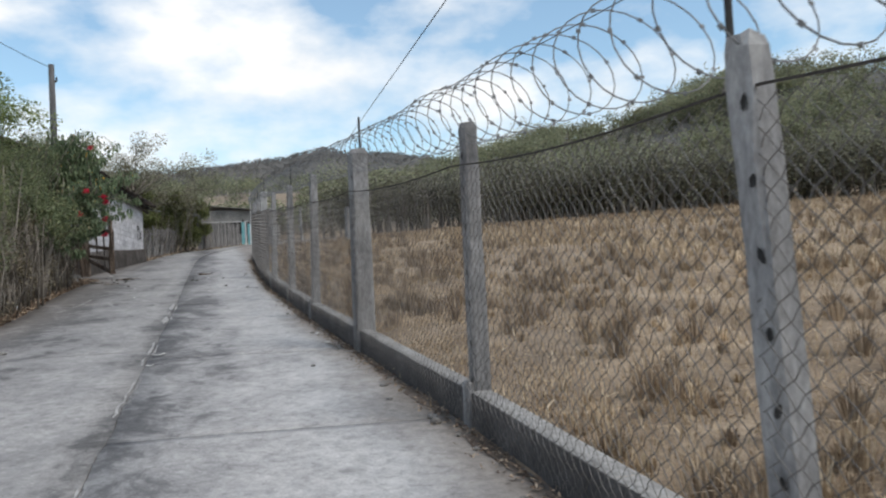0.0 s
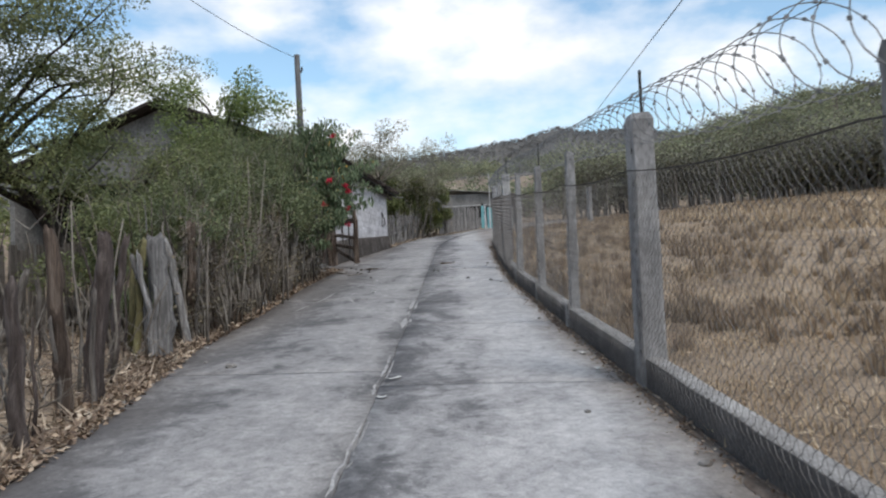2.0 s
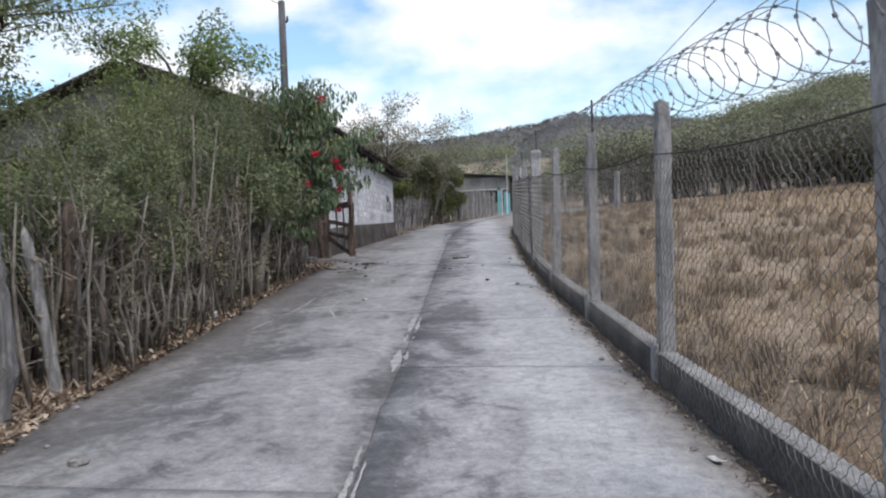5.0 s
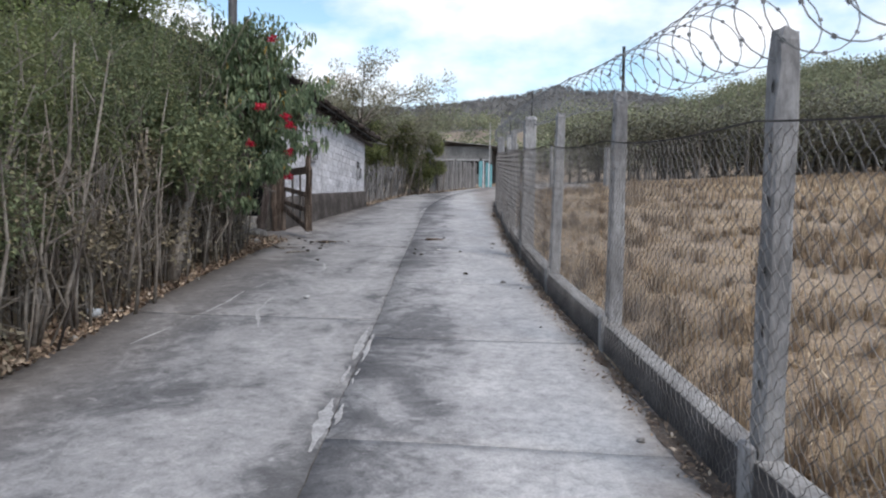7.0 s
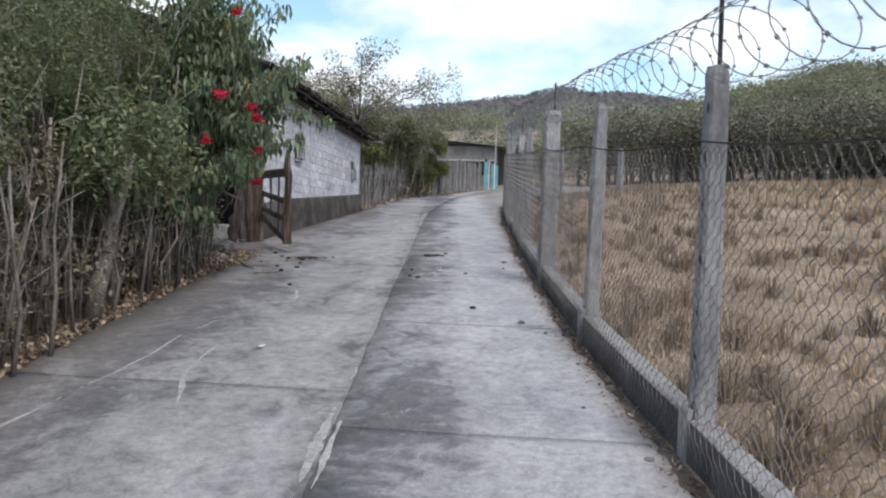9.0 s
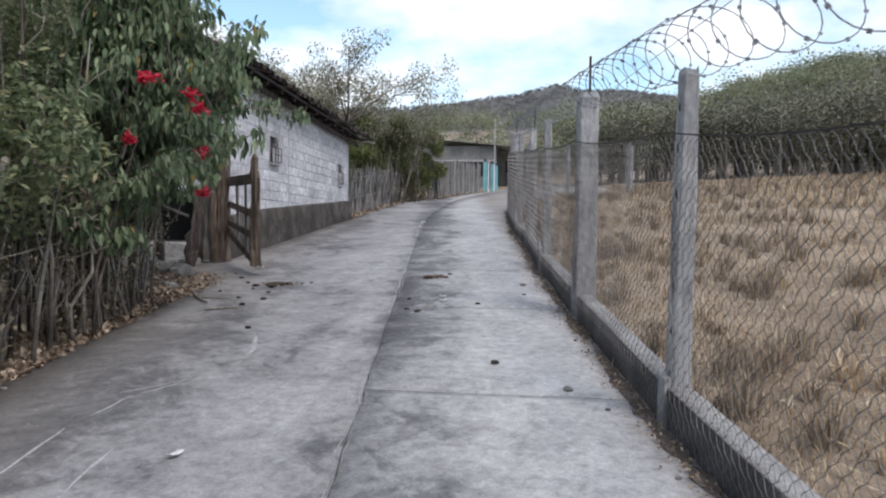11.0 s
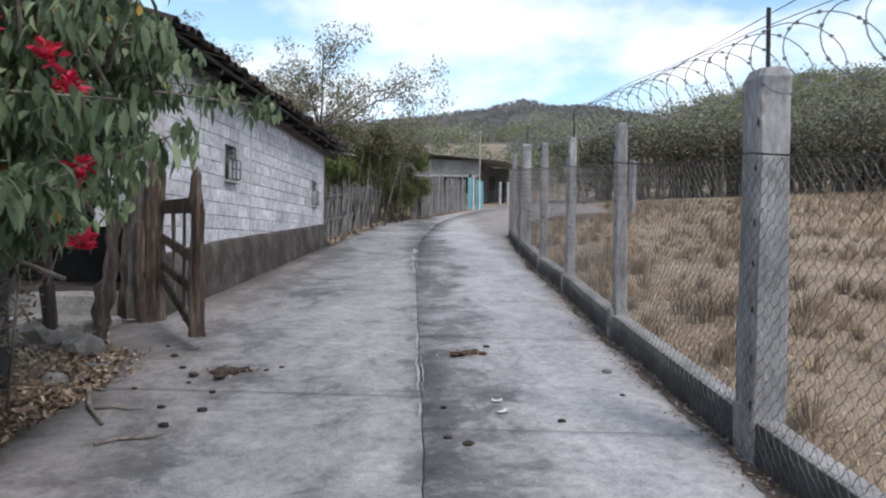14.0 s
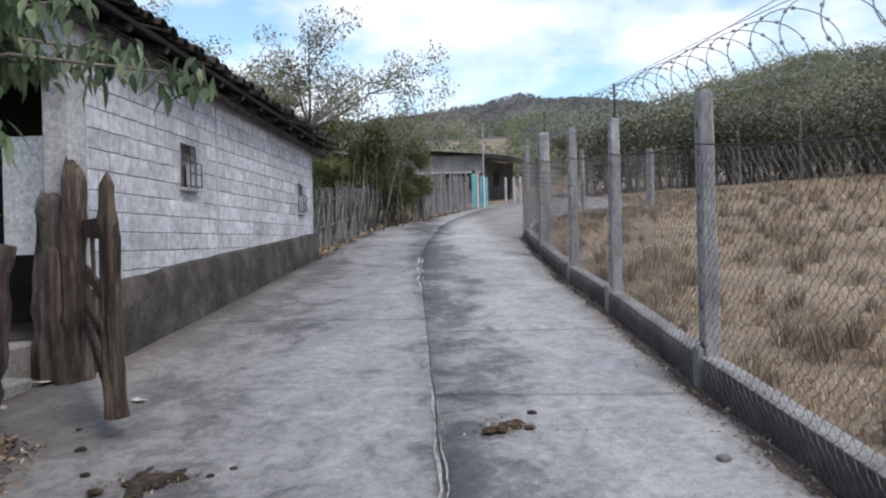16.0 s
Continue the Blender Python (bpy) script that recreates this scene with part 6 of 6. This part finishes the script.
lump("dung_heap", -0.47, 24.3, 0.16, 1, M_DUNG, "dried brown cattle dung heap on the road", "dung", 0.45, "dung heaps", 26)
lump("dung_heap", -2.5, 23.42, 0.2, 2, M_DUNGD, "dark dried cattle dung on the road", "dung", 0.4, "dung heaps", 26)
for i, (x, y) in enumerate(((-3.07, 22.85), (-2.42, 22.81), (-2.33, 22.37), (-2.71, 23.05), (-2.65, 22.41), (-2.46, 22.03), (-3.43, 24.28), (-0.53, 21.98), (-0.39, 21.87),
                            (0.77, 23.04), (0.24, 22.37), (-0.31, 24.57), (-2.2, 23.49), (-2.95, 23.5), (-3.2, 23.9), (-2.1, 23.6), (-1.95, 20.9), (0.55, 19.9), (-0.6, 22.6))):
    lump("dropping", x, y, 0.024 + 0.014 * (i % 3) / 2, 20 + i, M_DROP, "small dark dried dropping on the road", "dropping", 0.5, "droppings", 1)

cr = [(x + rng.normal(0, 0.17), y + rng.normal(0, 0.1), road_z(y) + 0.012) for x, y in ((-0.47, 24.3), (-2.5, 23.42)) for _ in range(90)]
put("dung_crumbs", leaf_mesh("dung_crumbs", cr, 0.035, 0.018, L_LITTER, 0.0), label="straw crumbs round the dried dung", category="litter", kind="stuff")


def twig(x0, y0, x1, y1, r, label):
    z0, z1 = road_z(y0) + r + 0.004, road_z(y1) + r + 0.004
    e = thing("twig", x0, y0, z0, label, "twig", "fallen twigs")
    d = Vector((x1 - x0, y1 - y0, z1 - z0))
    k = Vector((-d.y, d.x, 0)).normalized() * 0.05
    put("shoot", Heap().stem([(0, 0, 0), d * 0.35 + k, d * 0.7 - k * 0.4, d], [r, r, r * 0.8, r * 0.5], 6).mesh("shoot", M_BARKL, True), e)
    put("spur", Heap().stem([d * 0.35 + k, d * 0.42 + k * 3.2], [r * 0.6, r * 0.3], 5).mesh("spur", M_BARKL, True), e)


twig(-3.75, 23.15, -2.86, 21.98, 0.022, "bent pale fallen branch at the road edge")
twig(-2.72, 21.62, -2.38, 21.85, 0.012, "short dark twig lying on the road")
twig(-3.1, 22.3, -2.75, 22.35, 0.01, "short dark twig lying on the road")

lump("boulder", -4.55, 24.0, 0.3, 401, M_STONE, "rounded grey boulder at the hedge end", "stone", 0.75, "", 1)
lump("boulder", -4.05, 23.85, 0.19, 402, M_STONE, "grey rock half buried at the road edge", "stone", 0.75, "", 1)
lump("boulder", -3.75, 22.9, 0.12, 403, M_STONE, "grey rock half buried at the road edge", "stone", 0.6, "", 1)
M_BLUE = two_scale("blue_plastic", (0.2, 0.3, 0.4), (0.3, 0.42, 0.52), (0.45, 0.56, 0.64), 8.0, 30, 0.5)

# tin can
cz = road_z(16.3)
can = thing("tin_can", -3.0, 16.32, cz + 0.055, "crushed pale tin can lying by the hedge", "can", "", 20)
bm = bmesh.new()
bmesh.ops.create_cone(bm, cap_ends=False, segments=20, radius1=0.055, radius2=0.055, depth=0.15)
bm.transform(pose(0, 0, 0, 0, 90, 0))
part("body", bm, M_TIN, can)
# the open end's disc is near-black, for the shade within the can
for sx, m in ((0.075, M_SHADE), (-0.075, M_TIN)):
    bm = bmesh.new()
    bmesh.ops.create_cone(bm, cap_ends=True, segments=20, radius1=0.052, radius2=0.052, depth=0.012)
    bm.transform(pose(sx * (0.9 if sx > 0 else 1), 0, 0, 0, 90, 0))
    part("open_end" if sx > 0 else "base", bm, m, can)
    bm = bmesh.new()
    bmesh.ops.create_cone(bm, cap_ends=False, segments=20, radius1=0.059, radius2=0.059, depth=0.008)
    bm.transform(pose(sx, 0, 0, 0, 90, 0))
    part("rim", bm, M_ZINC, can)


def scrap(x, y, a, b, turn, label, mat=None):
    """A flat bit of paper, a little curled."""
    n = 5
    vs = [((i / (n - 1) - 0.5) * a, (j / (n - 1) - 0.5) * b, 0.004 + 0.012 * (i / (n - 1) - 0.5) ** 2 * 4 + 0.004 * rng.random()) for j in range(n) for i in range(n)]
    fs = [(j * n + i, j * n + i + 1, (j + 1) * n + i + 1, (j + 1) * n + i) for j in range(n - 1) for i in range(n - 1)]
    me = mesh_of("paper_scrap", vs, fs, mat or M_PAPER, True)
    ob = put("paper_scrap", me, label=label, category="litter", group="paper scraps", at=pose(x, y, road_z(y) + 0.012, 0, 0, turn))
    ob.modifiers.new("thickness", "SOLIDIFY").thickness = 0.003


for i, (x, y, a, b) in enumerate(((-0.21, 22.77, 0.08, 0.05), (-0.18, 22.51, 0.1, 0.04), (-4.4, 25.45, 0.18, 0.1), (2.62, 10.88, 0.12, 0.05), (-2.93, 16.66, 0.14, 0.06), (0.79, 9.17, 0.08, 0.06),
                                  (0.75, 9.9, 0.16, 0.05), (-1.18, 17.76, 0.1, 0.05), (2.72, 10.1, 0.09, 0.05), (-3.3, 24.9, 0.12, 0.07), (-3.5, 23.3, 0.1, 0.08))):
    scrap(x, y, a, b, 37 * i, "pale scrap of paper lying on the road")
scrap(-3.72, 23.5, 0.2, 0.09, 30, "crumpled pale blue plastic scrap by the road", M_BLUE)
for i in range(46):
    y = rng.uniform(2, 12) if i < 30 else rng.uniform(12, 25)
    x = fence_x(y) - 0.2 - abs(rng.normal(0, 0.2)) if i % 2 else left_x(y) + rng.normal(0, 0.15)
    lump("stone", x, y, rng.uniform(0.018, 0.045), 200 + i, M_STONE, "small pale loose stone at the road edge", "stone", 0.6, "loose stones", 1)
lump("stone", -1.24, 10.73, 0.07, 300, M_STONE, "fist-sized pale stone on the road", "stone", 0.5, "loose stones", 1)

# ---- house blocks: courses of painted concrete blocks, laid with staggered joints ----
def block_mesh(ln, seed):
    bm = box_bm((0.05, ln - 0.024, 0.181), (0, 0, 0), 0.007, rough=0.0025)
    me = bpy.data.meshes.new("block")
    bm.to_mesh(me)
    bm.free()
    me.materials.append(M_BLOCK)
    return me


full, half_b = block_mesh(0.41, 1), block_mesh(0.205, 2)
zc, row_n = 3.1, 0
while zc < 5.45:
    y = 25.92 + (0.205 if row_n % 2 else 0.0)
    if row_n % 2:
        spans = [(25.92, half_b, 0.205)]
    else:
        spans = []
    while y + 0.41 < HY1 + 0.01:
        spans.append((y, full, 0.41))
        y += 0.41
    if HY1 - y > 0.19:
        spans.append((y, half_b, 0.205))
    for y0, me, ln in spans:
        yc = y0 + ln / 2
        if zc + 0.09 > eave_z(yc) - 0.02:
            continue
        if any(y0 < w1 - 0.02 and y0 + ln > w0 + 0.02 and zc + 0.085 > z0 and zc - 0.085 < z1 for w0, w1, z0, z1 in WINS):
            continue
        put("block", me, wall_long, at=Matrix.Translation(in_house((HX - 0.028 + rng.normal(0, 0.0012), yc + rng.normal(0, 0.003), zc))) @ pose(0, 0, 0, rng.normal(0, 0.3), 0, rng.normal(0, 0.12)))
    zc += 0.192
    row_n += 1
